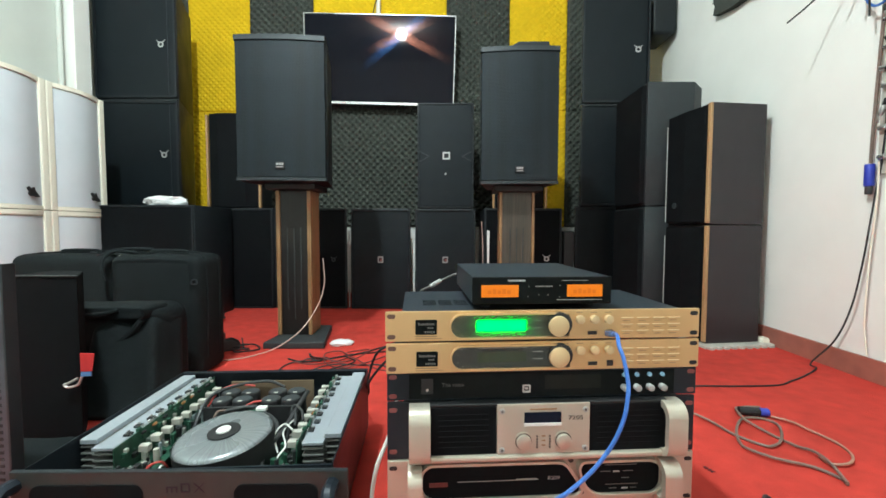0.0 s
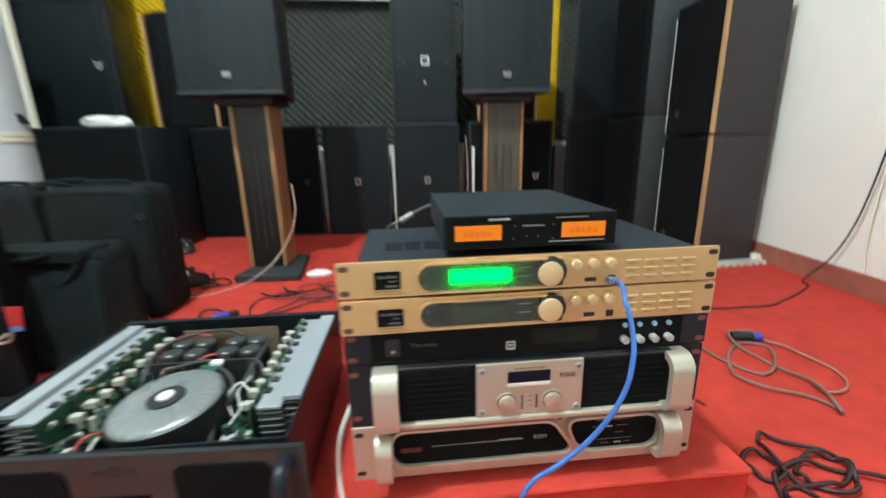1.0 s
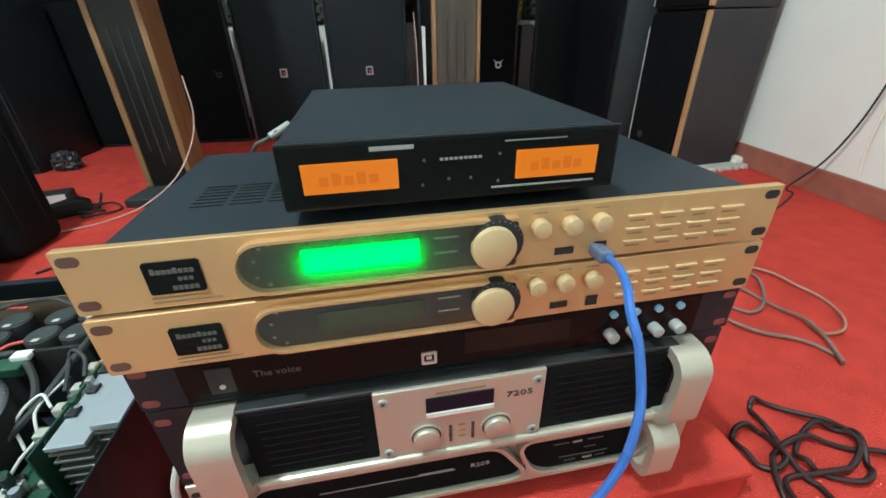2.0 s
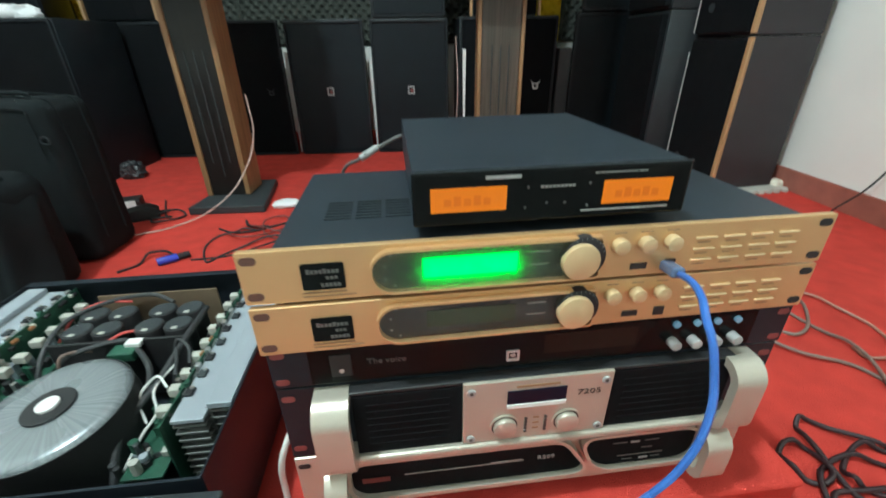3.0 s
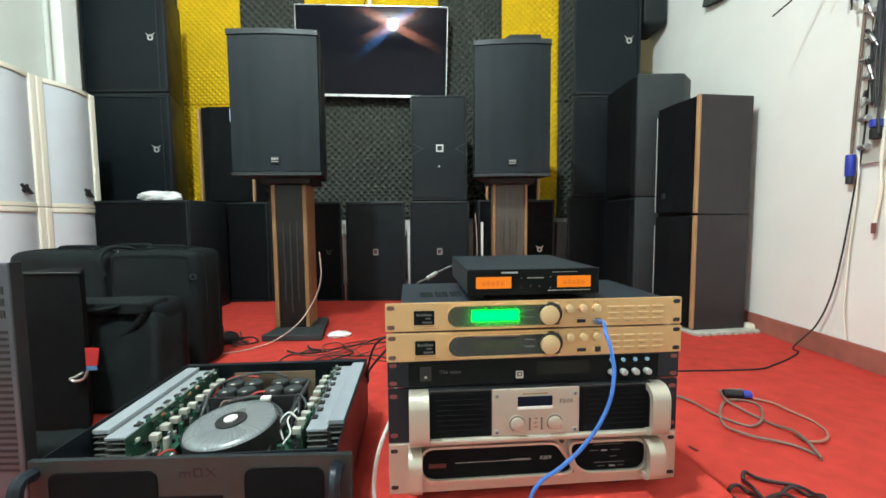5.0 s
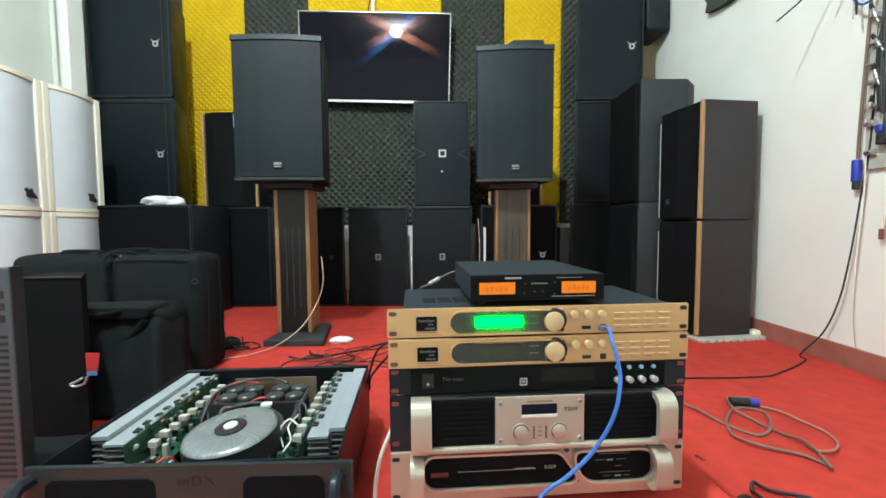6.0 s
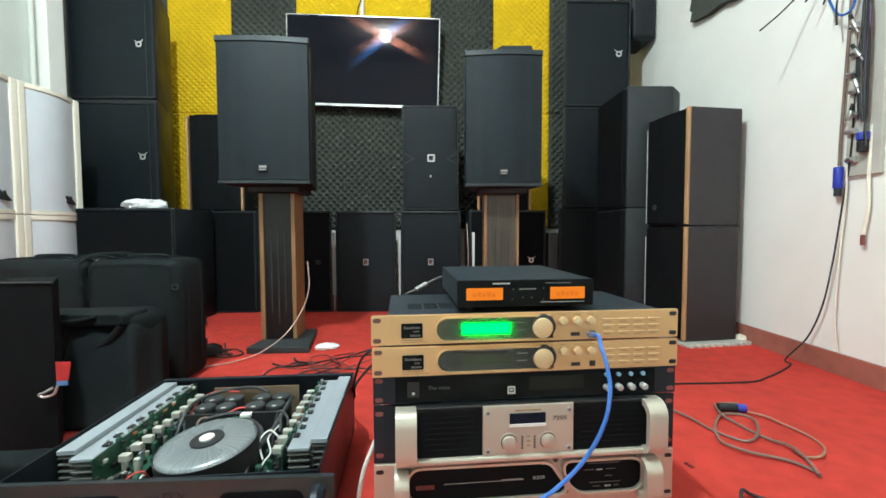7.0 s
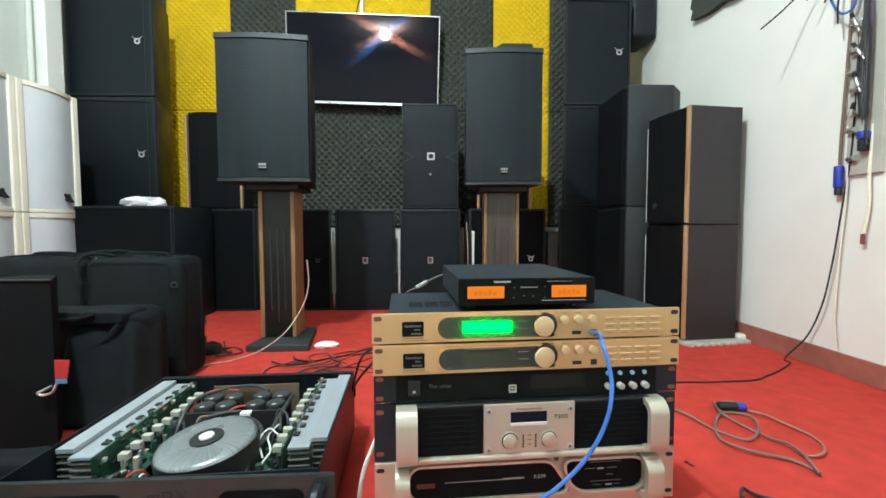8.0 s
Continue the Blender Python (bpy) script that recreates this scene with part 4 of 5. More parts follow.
part("emblem", box(-0.055, -0.028, -0.0036, -0.003, 0.0358, 0.0384), KNOBGREY, rx, "maker's mark")
for i in range(9):
    part("print", box(-0.012 + i * 0.0031, -0.0098 + i * 0.0031, -0.0036, -0.003, 0.0272, 0.0288), PRINTG, rx)
part("top_edge", box(-0.109, 0.109, -0.0034, -0.001, 0.0420, 0.0430), RIM, rx)
part("print_line", box(0.030, 0.072, -0.0036, -0.003, 0.0365, 0.0372), PRINTG, rx)
for px, pz in ((-0.0235, 0.012), (-0.0065, 0.015), (0.008, 0.0145), (0.0265, 0.011), (-0.022, 0.028), (0.027, 0.029)):
    part("button", cyl(0.0010, 0.001, (px, -0.0033, pz), "y", 10), PRINTDIM, rx)
for k in (-1, 1):
    for yy in (0.03, 0.21):
        part("foot", cyl(0.008, 0.0082, (k * 0.085, yy, -0.0041), "z", 12), RUBBER, rx)


def at_stack(x, y, z):
    return tuple(stack @ Vector((x, y, z)))


# blue lead plugged into the top processor
bl = thing("usb_lead", *at_stack(0.0985, -0.015, 0.3560), SYAW, "blue usb lead plugged into the gold processor", "cable")
part("plug", box(-0.0055, 0.0055, -0.019, 0.0065, -0.0045, 0.0045, 0.002), PLUGC, bl, "translucent pale blue plug").matrix_basis = pose(0, 0, 0, -11, 0, -11)
LEAD = ((0.0915, -0.028, 0.3575), (0.086, -0.048, 0.3625), (0.079, -0.068, 0.3625), (0.0735, -0.083, 0.355), (0.075, -0.093, 0.341), (0.0765, -0.103, 0.313), (0.073, -0.110, 0.297), (0.067, -0.115, 0.274), (0.056, -0.117, 0.248), (0.042, -0.115, 0.222), (0.024, -0.112, 0.197), (-0.003, -0.110, 0.172), (-0.028, -0.108, 0.154), (-0.044, -0.110, 0.132), (-0.052, -0.115, 0.090), (-0.050, -0.125, 0.035), (-0.045, -0.150, 0.006), (-0.020, -0.230, 0.0032))
part("lead", tube([*[(x - 0.095, y + 0.008, z - 0.3535) for x, y, z in LEAD]], 0.0028), BLUECAB, bl, smooth=True)
cable("antenna_lead", [at_stack(-0.035, 0.26, 0.415), at_stack(-0.10, 0.27, 0.420), at_stack(-0.145, 0.262, 0.405), at_stack(-0.17, 0.252, 0.393), at_stack(-0.20, 0.27, 0.36), at_stack(-0.22, 0.33, 0.2), at_stack(-0.23, 0.42, 0.02)], 0.0023, PRINTDIM, "grey lead with plug behind the receiver")
tagged(part("lead_connector", cyl(0.0046, 0.028, (0, 0, 0), "x", 14, 0.001), KNOBGREY), "short metal connector on a grey lead", "connector").matrix_basis = pose(*at_stack(-0.158, 0.257, 0.399), 0, -25, SYAW + 22)


# ---- opened amplifier ----
OX, OY, OYAW = -0.2785, 0.6485, 4.0
oa = thing("opened_amplifier", OX, OY, 0.0, OYAW, "opened power amplifier showing transformer, heatsinks and boards", "amplifier")
OW, OD, OZ, O0 = 0.222, 0.415, 0.168, 0.024
part("floor_pan", box(-OW, OW, 0.004, OD, O0, O0 + 0.002), STEELBLK, oa)
for k in (-1, 1):
    part("side_wall", box(min(k * (OW - 0.002), k * OW), max(k * (OW - 0.002), k * OW), 0.004, OD, O0 + 0.002, OZ, 0.0004), STEELBLK, oa)
part("rear_wall", box(-OW + 0.002, OW - 0.002, OD - 0.002, OD, O0 + 0.002, OZ), STEELBLK, oa)
part("rear_lip", box(-OW + 0.003, OW - 0.003, OD - 0.014, OD - 0.0025, OZ - 0.002, OZ), STEELBLK, oa)
part("front_wall", box(-OW + 0.002, OW - 0.002, 0.004, 0.007, O0 + 0.002, OZ - 0.004), STEELBLK, oa)
fp = part("front_plate", box(-0.2345, 0.2480, -0.004, 0.004, O0 - 0.002, OZ, 0.0015), PLATE, oa, "dark grey front plate")
part("plate_edge", box(-0.2335, 0.2470, -0.0046, 0.0030, OZ + 0.0002, OZ + 0.0012), RIM, oa, "worn bright top edge")
for ix0, ix1 in ((-0.205, -0.045), (0.085, 0.205)):
    part("inset", prism(rounded(ix0, ix1, 0.060, OZ - 0.018, 0.014), -0.006, -0.004, "y"), CLOTH, oa, "black mesh inset")
for i, (a, b_, c, d) in enumerate(((-0.012, -0.010, 0.138, 0.147), (-0.005, -0.003, 0.138, 0.147), (0.002, 0.004, 0.138, 0.147), (-0.012, 0.004, 0.145, 0.147), (0.009, 0.011, 0.138, 0.152), (0.011, 0.021, 0.150, 0.152), (0.011, 0.021, 0.138, 0.140), (0.020, 0.022, 0.140, 0.150), (0.009, 0.011, 0.138, 0.150))):
    part("pen_mark", box(a, b_, -0.0046, -0.004, c, d), INK, oa, "dark handwritten mark")
for k in (-1, 1):
    part("pen_mark", prism([(0.034 - k * 0.007, 0.138), (0.036 - k * 0.007, 0.138), (0.036 + k * 0.007, 0.152), (0.034 + k * 0.007, 0.152)], -0.0046, -0.0039, "y"), INK, oa, "dark handwritten mark")
part("display_strip", box(-0.062, 0.052, -0.0048, -0.004, 0.050, 0.1085, 0.0004), GLOSSBLK, oa, "black indicator strip")
for i, kx in enumerate((-0.030, 0.010)):
    for j in range(3):
        part("led", box(kx - 0.004, kx + 0.004, -0.0056, -0.0048, 0.088 + j * 0.007, 0.0895 + j * 0.007), LEDG, oa, "lit yellow-green indicator")
handle_o = part("handle", tube([(0.226, -0.004, 0.150), (0.226, -0.030, 0.146), (0.226, -0.036, 0.10), (0.226, -0.030, 0.050), (0.226, -0.004, 0.046)], 0.0105), STEELBLK, oa, "black round handle", smooth=True)
part("handle", tube([(-0.226, -0.004, 0.150), (-0.226, -0.030, 0.146), (-0.226, -0.036, 0.10), (-0.226, -0.030, 0.050), (-0.226, -0.004, 0.046)], 0.0105), STEELBLK, oa, "black round handle", smooth=True)
for k in (-1, 1):
    for yy in (0.05, 0.36):
        part("foot", cyl(0.014, O0, (k * 0.18, yy, O0 / 2), "z", 16), RUBBER, oa)


for o in oa.children:
    if o.name.split(".")[0] in ("front_plate", "plate_edge", "inset", "pen_mark", "display_strip", "led", "handle"):
        o.matrix_basis = pose(0, -0.007, 0, 0, 0, -2.4)


def heatsink(k):
    """A finned block: a wide outer row and a lower inner row, ends showing the stacked fins."""
    xo, xm, xi = k * 0.216, k * 0.188, k * 0.152
    lo, hi = min(xo, xm), max(xo, xm)
    h = part("heatsink", box(lo, hi, 0.098, 0.400, 0.156, 0.164, 0.0008), HEATSINK, oa, "pale grey aluminium heatsink")
    part("top_plate", box(min(xm, xi), max(xm, xi), 0.085, 0.400, 0.150, 0.1555, 0.0008), HEATSINK, h)
    for i in range(9):
        z = 0.052 + i * 0.0112
        part("fin", box(lo, hi, 0.099, 0.399, z + 0.0075, z + 0.0107, 0.0006), FINEND, h)
        part("fin", box(min(xm, xi), max(xm, xi), 0.086, 0.399, z + 0.0005, z + 0.0037, 0.0006), FINEND, h)
    part("web", box(xm - 0.003, xm + 0.003, 0.100, 0.398, O0 + 0.002, 0.156), FINEND, h)
    # driver board with its parts
    bx_ = k * 0.146
    b = part("circuit_board", box(bx_ - 0.001, bx_ + 0.001, 0.075, 0.405, 0.045, 0.158), PCB, oa, "green circuit board standing on edge")
    base = part("circuit_board", box(min(k * 0.144, k * 0.100), max(k * 0.144, k * 0.100), 0.055, 0.36, 0.104, 0.106), PCB, oa, "green circuit board")
    rnd = random.Random(5 + k)
    for i in range(9):
        y = 0.115 + i * 0.0315
        part("resistor", box(k * 0.126 - 0.0085, k * 0.126 + 0.0085, y, y + 0.0125, 0.130 + 0.002 * (i % 2), 0.142 + 0.002 * (i % 2), 0.0015), CERAMIC, b, "cream cement resistor")
        part("lead_pin", cyl(0.001, 0.022, (k * 0.122, y + 0.009, 0.117), "z", 6), CHROME, b)
    for i in range(9):
        y = 0.12 + i * 0.031
        tx_ = k * (0.1575 + 0.003 * (i % 2))
        part("transistor", box(tx_ - 0.005, tx_ + 0.005, y, y + 0.013, 0.1558, 0.1598, 0.001), DARKGREY if i % 2 else MATTBLK, b)
        part("screw", cyl(0.0026, 0.0014, (tx_ + k * 0.002, y + 0.0105, 0.1608), "z", 10), CHROME, b)
        for q in (-0.004, 0.0, 0.004):
            part("lead_pin", tube([(tx_ - k * 0.006, y + 0.007 + q, 0.158), (k * 0.152, y + 0.007 + q, 0.1595), (k * 0.1475, y + 0.007 + q, 0.150)], 0.0006, 3, 5), CHROME, b)
        part("clip", box(k * 0.149 - 0.003, k * 0.149 + 0.003, y + 0.017, y + 0.025, 0.150, 0.1615, 0.0008), CHROME if i % 3 else PCB, b)
        part("diode", cyl(0.0028, 0.009, (k * 0.141, y + 0.021, 0.1535), "y", 10, 0.0006), rnd.choice((MATTBLK, COPPER, PCB)), b, smooth=True)
    for i in range(60):
        y, x = rnd.uniform(0.058, 0.35), k * rnd.uniform(0.103, 0.141)
        s_ = rnd.uniform(0.002, 0.0055)
        hgt = rnd.uniform(0.006, 0.026)
        m_ = rnd.choice((MATTBLK, MATTBLK, CHROME, WIREK, CERAMIC, PCB, PCB, HEATSINK))
        bm_ = cyl(s_, hgt, (x, y, 0.1062 + hgt / 2), "z", 10, 0.0006) if i % 2 else box(x - s_, x + s_, y - s_, y + s_ * 1.4, 0.1062, 0.1062 + hgt, 0.0006)
        part("component", bm_, m_, base)


heatsink(-1)
heatsink(1)

# ring transformer
tc = (0.0170, 0.127)
tr = part("transformer", bmesh.new(), FILM, oa, "ring transformer in clear film")
prof = [(0.014, 0.1595), (0.03, 0.1600), (0.063, 0.1600), (0.0730, 0.1585), (0.0778, 0.1550), (0.0798, 0.1490), (0.0790, 0.060), (0.070, 0.050), (0.0, 0.050)]
b = bmesh.new()
SEG = 72
rows_ = [[b.verts.new((r * math.cos(2 * math.pi * k / SEG), r * math.sin(2 * math.pi * k / SEG), z - 0.050)) for k in range(SEG)] for r, z in prof[:-1]]
for a, c in zip(rows_, rows_[1:]):
    for k in range(SEG):
        b.faces.new((a[k], a[(k + 1) % SEG], c[(k + 1) % SEG], c[k]))
b.faces.new(rows_[0])
b.faces.new(rows_[-1])
bmesh.ops.recalc_face_normals(b, faces=b.faces)
b.to_mesh(tr.data)
b.free()
tr.data.materials.clear()
tr.data.materials.append(FILM)
tr.data.shade_smooth()
tr.matrix_basis = pose(tc[0], tc[1], 0.052, 4.5, -4, 0)
part("winding_side", ring(rounded(-0.0806, 0.0806, -0.0806, 0.0806, 0.0806, 16), rounded(-0.0793, 0.0793, -0.0793, 0.0793, 0.0793, 16), -0.020, 0.1035, "z"), MATTBLK, tr, "black tape wrap", smooth=True)
part("centre_disc", cyl(0.0265, 0.003, (0, 0, 0.1115), "z", 36, 0.0006), MATTBLK, tr, "black centre disc")
part("centre_cap", cyl(0.0118, 0.004, (0, 0, 0.1140), "z", 28, 0.0008), WHITE, tr, "white centre cap")
# smoothing capacitors in two groups on a shelf
shelf = part("capacitor_shelf", box(-0.098, 0.098, 0.262, 0.335, 0.090, 0.093), PCB, oa)
part("shelf_front", box(-0.098, 0.098, 0.256, 0.261, 0.040, 0.1455, 0.001), MATTBLK, oa)
for gx in (-0.050, 0.052):
    for i in range(2):
        for j in range(2):
            px_, py_ = gx + (i - 0.5) * 0.042, 0.284 + j * 0.042
            c_ = part("capacitor", cyl(0.0203, 0.058, (px_, py_, 0.122), "z", 28, 0.002), MATTBLK, shelf, "black round capacitor", smooth=True)
            part("top", cyl(0.0172, 0.0012, (px_, py_, 0.1514), "z", 24), DARKGREY, c_)
            part("print", box(px_ - 0.004, px_ + 0.004, py_ - 0.0165, py_ - 0.010, 0.1520, 0.1526), CERAMIC, c_, "pale mark")
part("insulating_board", box(-0.09, 0.10, 0.368, 0.371, 0.060, 0.158), BROWNB, oa, "brown insulating board")
part("connector_block", box(-0.005, 0.030, 0.232, 0.256, 0.126, 0.140, 0.002), PCB, oa, "green terminal block")
part("terminal", box(0.012, 0.034, 0.247, 0.262, 0.138, 0.146, 0.002), WHITE, oa)
part("small_board", box(-0.135, -0.070, 0.030, 0.095, 0.088, 0.0905), PCB, oa)
part("small_board", box(0.080, 0.135, 0.030, 0.11, 0.088, 0.0905), PCB, oa)
rs_ = random.Random(3)
for i in range(60):
    side = rs_.choice((-1, 1))
    x, y, z = side * 0.1435, rs_.uniform(0.08, 0.40), rs_.uniform(0.122, 0.155)
    q = rs_.uniform(0.002, 0.005)
    part("component", box(x - 0.004, x + 0.004, y - q, y + q, z - q * 0.7, z + q, 0.0006), rs_.choice((MATTBLK, CHROME, CERAMIC, PCB, PCB)), oa)
for i in range(26):
    side = rs_.choice((-1, 1))
    x, y, hgt, q = side * rs_.uniform(0.078, 0.13), rs_.uniform(0.034, 0.09), rs_.uniform(0.006, 0.022), rs_.uniform(0.002, 0.005)
    part("component", cyl(q, hgt, (x, y, 0.0906 + hgt / 2), "z", 10, 0.0006), rs_.choice((MATTBLK, CHROME, CERAMIC, PCB, WIREK)), oa)
WIRES = [
    (WIREK, 0.0040, [(-0.062, 0.205, 0.10), (-0.055, 0.228, 0.140), (-0.02, 0.250, 0.146), (0.01, 0.262, 0.143)]),
    (WIREK, 0.0035, [(-0.104, 0.21, 0.08), (-0.102, 0.25, 0.135), (-0.102, 0.31, 0.152), (-0.06, 0.352, 0.157), (0.0, 0.360, 0.160), (0.04, 0.345, 0.152)]),
    (WIREK, 0.0042, [(0.078, 0.10, 0.07), (0.085, 0.145, 0.122), (0.075, 0.19, 0.138), (0.04, 0.235, 0.138), (0.02, 0.25, 0.134)]),
    (WIREK, 0.0045, [(0.086, 0.05, 0.075), (0.084, 0.10, 0.128), (0.098, 0.17, 0.142), (0.100, 0.25, 0.150), (0.096, 0.33, 0.146)]),
    (WIREW, 0.0017, [(0.084, 0.07, 0.086), (0.107, 0.10, 0.124), (0.112, 0.125, 0.130), (0.099, 0.155, 0.142), (0.107, 0.20, 0.144)]),
    (WIREW, 0.0017, [(0.10, 0.12, 0.12), (0.088, 0.140, 0.142), (0.096, 0.17, 0.148), (0.118, 0.15, 0.146)]),
    (WIRER, 0.0020, [(-0.115, 0.065, 0.092), (-0.10, 0.085, 0.120), (-0.085, 0.098, 0.122), (-0.080, 0.11, 0.10)]),
    (WIREW, 0.0020, [(-0.105, 0.050, 0.092), (-0.085, 0.062, 0.104), (-0.080, 0.088, 0.12), (-0.085, 0.11, 0.10)]),
    (WIRER, 0.0022, [(-0.105, 0.285, 0.13), (-0.098, 0.325, 0.152), (-0.07, 0.35, 0.157), (-0.03, 0.355, 0.152)]),
    (WIRER, 0.0022, [(-0.02, 0.255, 0.143), (0.0, 0.268, 0.150), (0.015, 0.275, 0.149)]),
    (WIREK, 0.0025, [(0.09, 0.20, 0.10), (0.098, 0.22, 0.15), (0.108, 0.20, 0.15), (0.112, 0.18, 0.14)]),
    (WIREK, 0.0025, [(0.088, 0.21, 0.10), (0.092, 0.235, 0.152), (0.112, 0.225, 0.150), (0.122, 0.20, 0.14)]),
    (WIRER, 0.0018, [(0.080, 0.045, 0.084), (0.095, 0.040, 0.090), (0.118, 0.050, 0.092)]),
    (WIREG, 0.0022, [(-0.06, 0.215, 0.12), (-0.055, 0.222, 0.148), (-0.045, 0.235, 0.148), (-0.03, 0.245, 0.14)]),
]
for m_, r_, pts_ in WIRES:
    part("wire", tube(pts_, r_), m_, oa, smooth=True)


# ---- soft cases and the cabinet beside the amplifier ----
def soft_case(x, y, w, d, h, yaw, label, r=0.034, grip=True):
    t = thing("soft_case", x, y, 0, yaw, label, "carry case", "black soft cases")
    b = box(-w / 2, w / 2, 0, d, 0.0, h, r, 4)
    for v in b.verts:
        n_ = noise.noise(v.co * 6.0 + Vector((x * 7, y * 3, 0)))
        v.co += Vector((0, -1, 0.3)) * 0.006 * n_
    part("shell", b, NYLON, t, smooth=True)
    for yy in (0.05, d - 0.05):
        part("piping", tube([(-w / 2 - 0.001, yy, 0.06), (-w / 2 - 0.001, yy, h - 0.05), (-w / 2 + 0.05, yy, h + 0.001), (w / 2 - 0.05, yy, h + 0.001), (w / 2 + 0.001, yy, h - 0.05), (w / 2 + 0.001, yy, 0.06)], 0.0025), NYLON, t, smooth=True)
    if grip:
        part("grip", tube([(-0.07, d / 2, h - 0.002), (-0.055, d / 2, h + 0.010), (0.055, d / 2, h + 0.010), (0.07, d / 2, h - 0.002)], 0.006), NYLON, t, smooth=True)
    return t


c1 = soft_case(-0.890, 1.44, 0.310, 0.175, 0.425, 0, "large black soft case with piping and side clip")
part("side_clip", ring(rounded(0.132, 0.156, 0.325, 0.345, 0.009), rounded(0.136, 0.152, 0.329, 0.341, 0.005), -0.004, 0.0), RIM, c1, "small metal clip")
c2 = soft_case(-1.225, 1.45, 0.340, 0.20, 0.425, 2, "large black soft case with a strap over its top")
part("strap", tube([(0.12, 0.02, 0.415), (0.17, 0.04, 0.438), (0.23, 0.07, 0.442), (0.26, 0.10, 0.438)], 0.007), NYLON, c2, smooth=True)
part("seam", tube([(-0.13, -0.004, 0.30), (-0.128, -0.005, 0.385), (-0.10, -0.001, 0.408), (0.10, -0.001, 0.408), (0.128, -0.005, 0.385), (0.13, -0.004, 0.30)], 0.0018), NYLON, c1, smooth=True)
part("carry_strap", tube([(-0.09, 0.06, 0.417), (-0.10, 0.05, 0.432), (-0.15, 0.03, 0.436), (-0.165, 0.0, 0.415), (-0.160, -0.012, 0.375), (-0.150, -0.010, 0.34)], 0.006), NYLON, c1, smooth=True)
part("strap_buckle", box(-0.06, 0.06, 0.10, 0.125, 0.419, 0.426, 0.002), RIM, c1, "grey flat buckle plate")
for q in (-0.13, 0.09):
    part("stud", cyl(0.004, 0.004, (q, 0.03, 0.422), "z", 10, 0.001), CHROME, c1, "small metal stud")


def slumped_bag(x, y, w, d, h):
    """A soft bag whose front sags below a diagonal fold."""
    t = thing("soft_bag", x, y, 0, 0, "smaller black soft bag slumped on the carpet with a folded flap", "carry case", "black soft cases")
    b = box(-w / 2, w / 2, 0, d, 0, h, 0.045, 4)
    bmesh.ops.subdivide_edges(b, edges=[e for e in b.edges if e.calc_length() > 0.05], cuts=9, use_grid_fill=True)
    for v in b.verts:
        u, q = v.co.x / w + 0.5, v.co.z / h
        under = max(0.0, min(1.0, (0.35 + 0.65 * u - q) * 4.0))
        front = max(0.0, 1.0 - v.co.y / d)
        v.co.y += 0.040 * under * front
        v.co.z -= 0.020 * max(0.0, 0.45 - u) * q
        v.co += Vector((0.5, -1, 0.5)) * 0.009 * noise.noise(v.co * 14.0) * q
    part("shell", b, NYLON, t, smooth=True)
    part("flap", prism(rounded(-w / 2 + 0.01, w / 2 - 0.02, h - 0.030, h + 0.004, 0.012), -0.012, 0.09, "y", 0.005), NYLON, t, smooth=True)
    part("fold", tube([(w / 2 - 0.03, -0.004, h - 0.03), (w / 2 - 0.07, -0.006, h - 0.075), (-0.02, -0.004, h * 0.55), (-w / 2 + 0.02, 0.004, h * 0.36)], 0.009), NYLON, t, smooth=True)
    part("webbing_handle", tube([(-w / 2 + 0.02, -0.014, h - 0.012), (-0.03, -0.020, h - 0.016), (0.03, -0.020, h - 0.010), (0.06, -0.012, h - 0.002)], 0.0055), NYLON, t, "folded webbing handle", smooth=True)
    p = box(-0.03, w / 2 + 0.045, -0.080, 0.06, 0, 0.262, 0.022, 4)
    bmesh.ops.subdivide_edges(p, edges=[e for e in p.edges if e.calc_length() > 0.05], cuts=6, use_grid_fill=True)
    for v in p.verts:
        v.co += Vector((0.6, -0.8, 0.6)) * 0.016 * noise.noise(v.co * 12.0) * min(1.0, v.co.z / 0.05)
        v.co.y += 0.085 * v.co.z / 0.262
        v.co.x -= 0.05 * max(0.0, v.co.x) / 0.19 * v.co.z / 0.262
    part("pouch", p, NYLON, t, smooth=True)
    return t


slumped_bag(-0.862, 1.20, 0.30, 0.17, 0.292)

nb = thing("loudspeaker", -0.812, 1.02, 0, 0, "black cloth cabinet standing beside the amplifier", "loudspeaker")
part("cabinet", prism([(-0.14, 0.0), (0.052, 0.0), (-0.06, 0.14), (-0.14, 0.14)], 0.0, 0.402, "z", 0.004), CLOTH, nb)
part("top_edge", box(-0.14, 0.052, -0.003, 0.004, 0.4025, 0.4055, 0.001), RIM, nb)
vp = thing("ventilated_panel", -0.735, 0.780, 0.0, 0, "blue-grey ventilated metal panel standing on edge beside the amplifier", "panel")
part("panel", box(-0.08, 0.061, 0.0, 0.018, 0.0, 0.452, 0.003), RIBGREY, vp)
part("edge", box(0.0615, 0.066, -0.003, 0.020, 0.0, 0.454, 0.001), RIM, vp, "pale folded edge")
for i in range(22):
    part("slot", box(-0.07, 0.050, -0.0010, 0.001, 0.06 + i * 0.0125, 0.0655 + i * 0.0125), MATTBLK, vp)
for i in range(3):
    part("vent_hole", box(0.030, 0.048, -0.0010, 0.001, 0.352 + i * 0.022, 0.366 + i * 0.022), MATTBLK, vp)
tagt = thing("case_tag", -0.741, 1.0185, 0.178, 8, "red cloth tag with blue edge and metal clip", "tag")
part("tag_cloth", prism([(-0.014, 0.0), (0.010, 0.0), (0.016, 0.042), (-0.014, 0.044)], -0.004, -0.001, "y"), TAGRED, tagt)
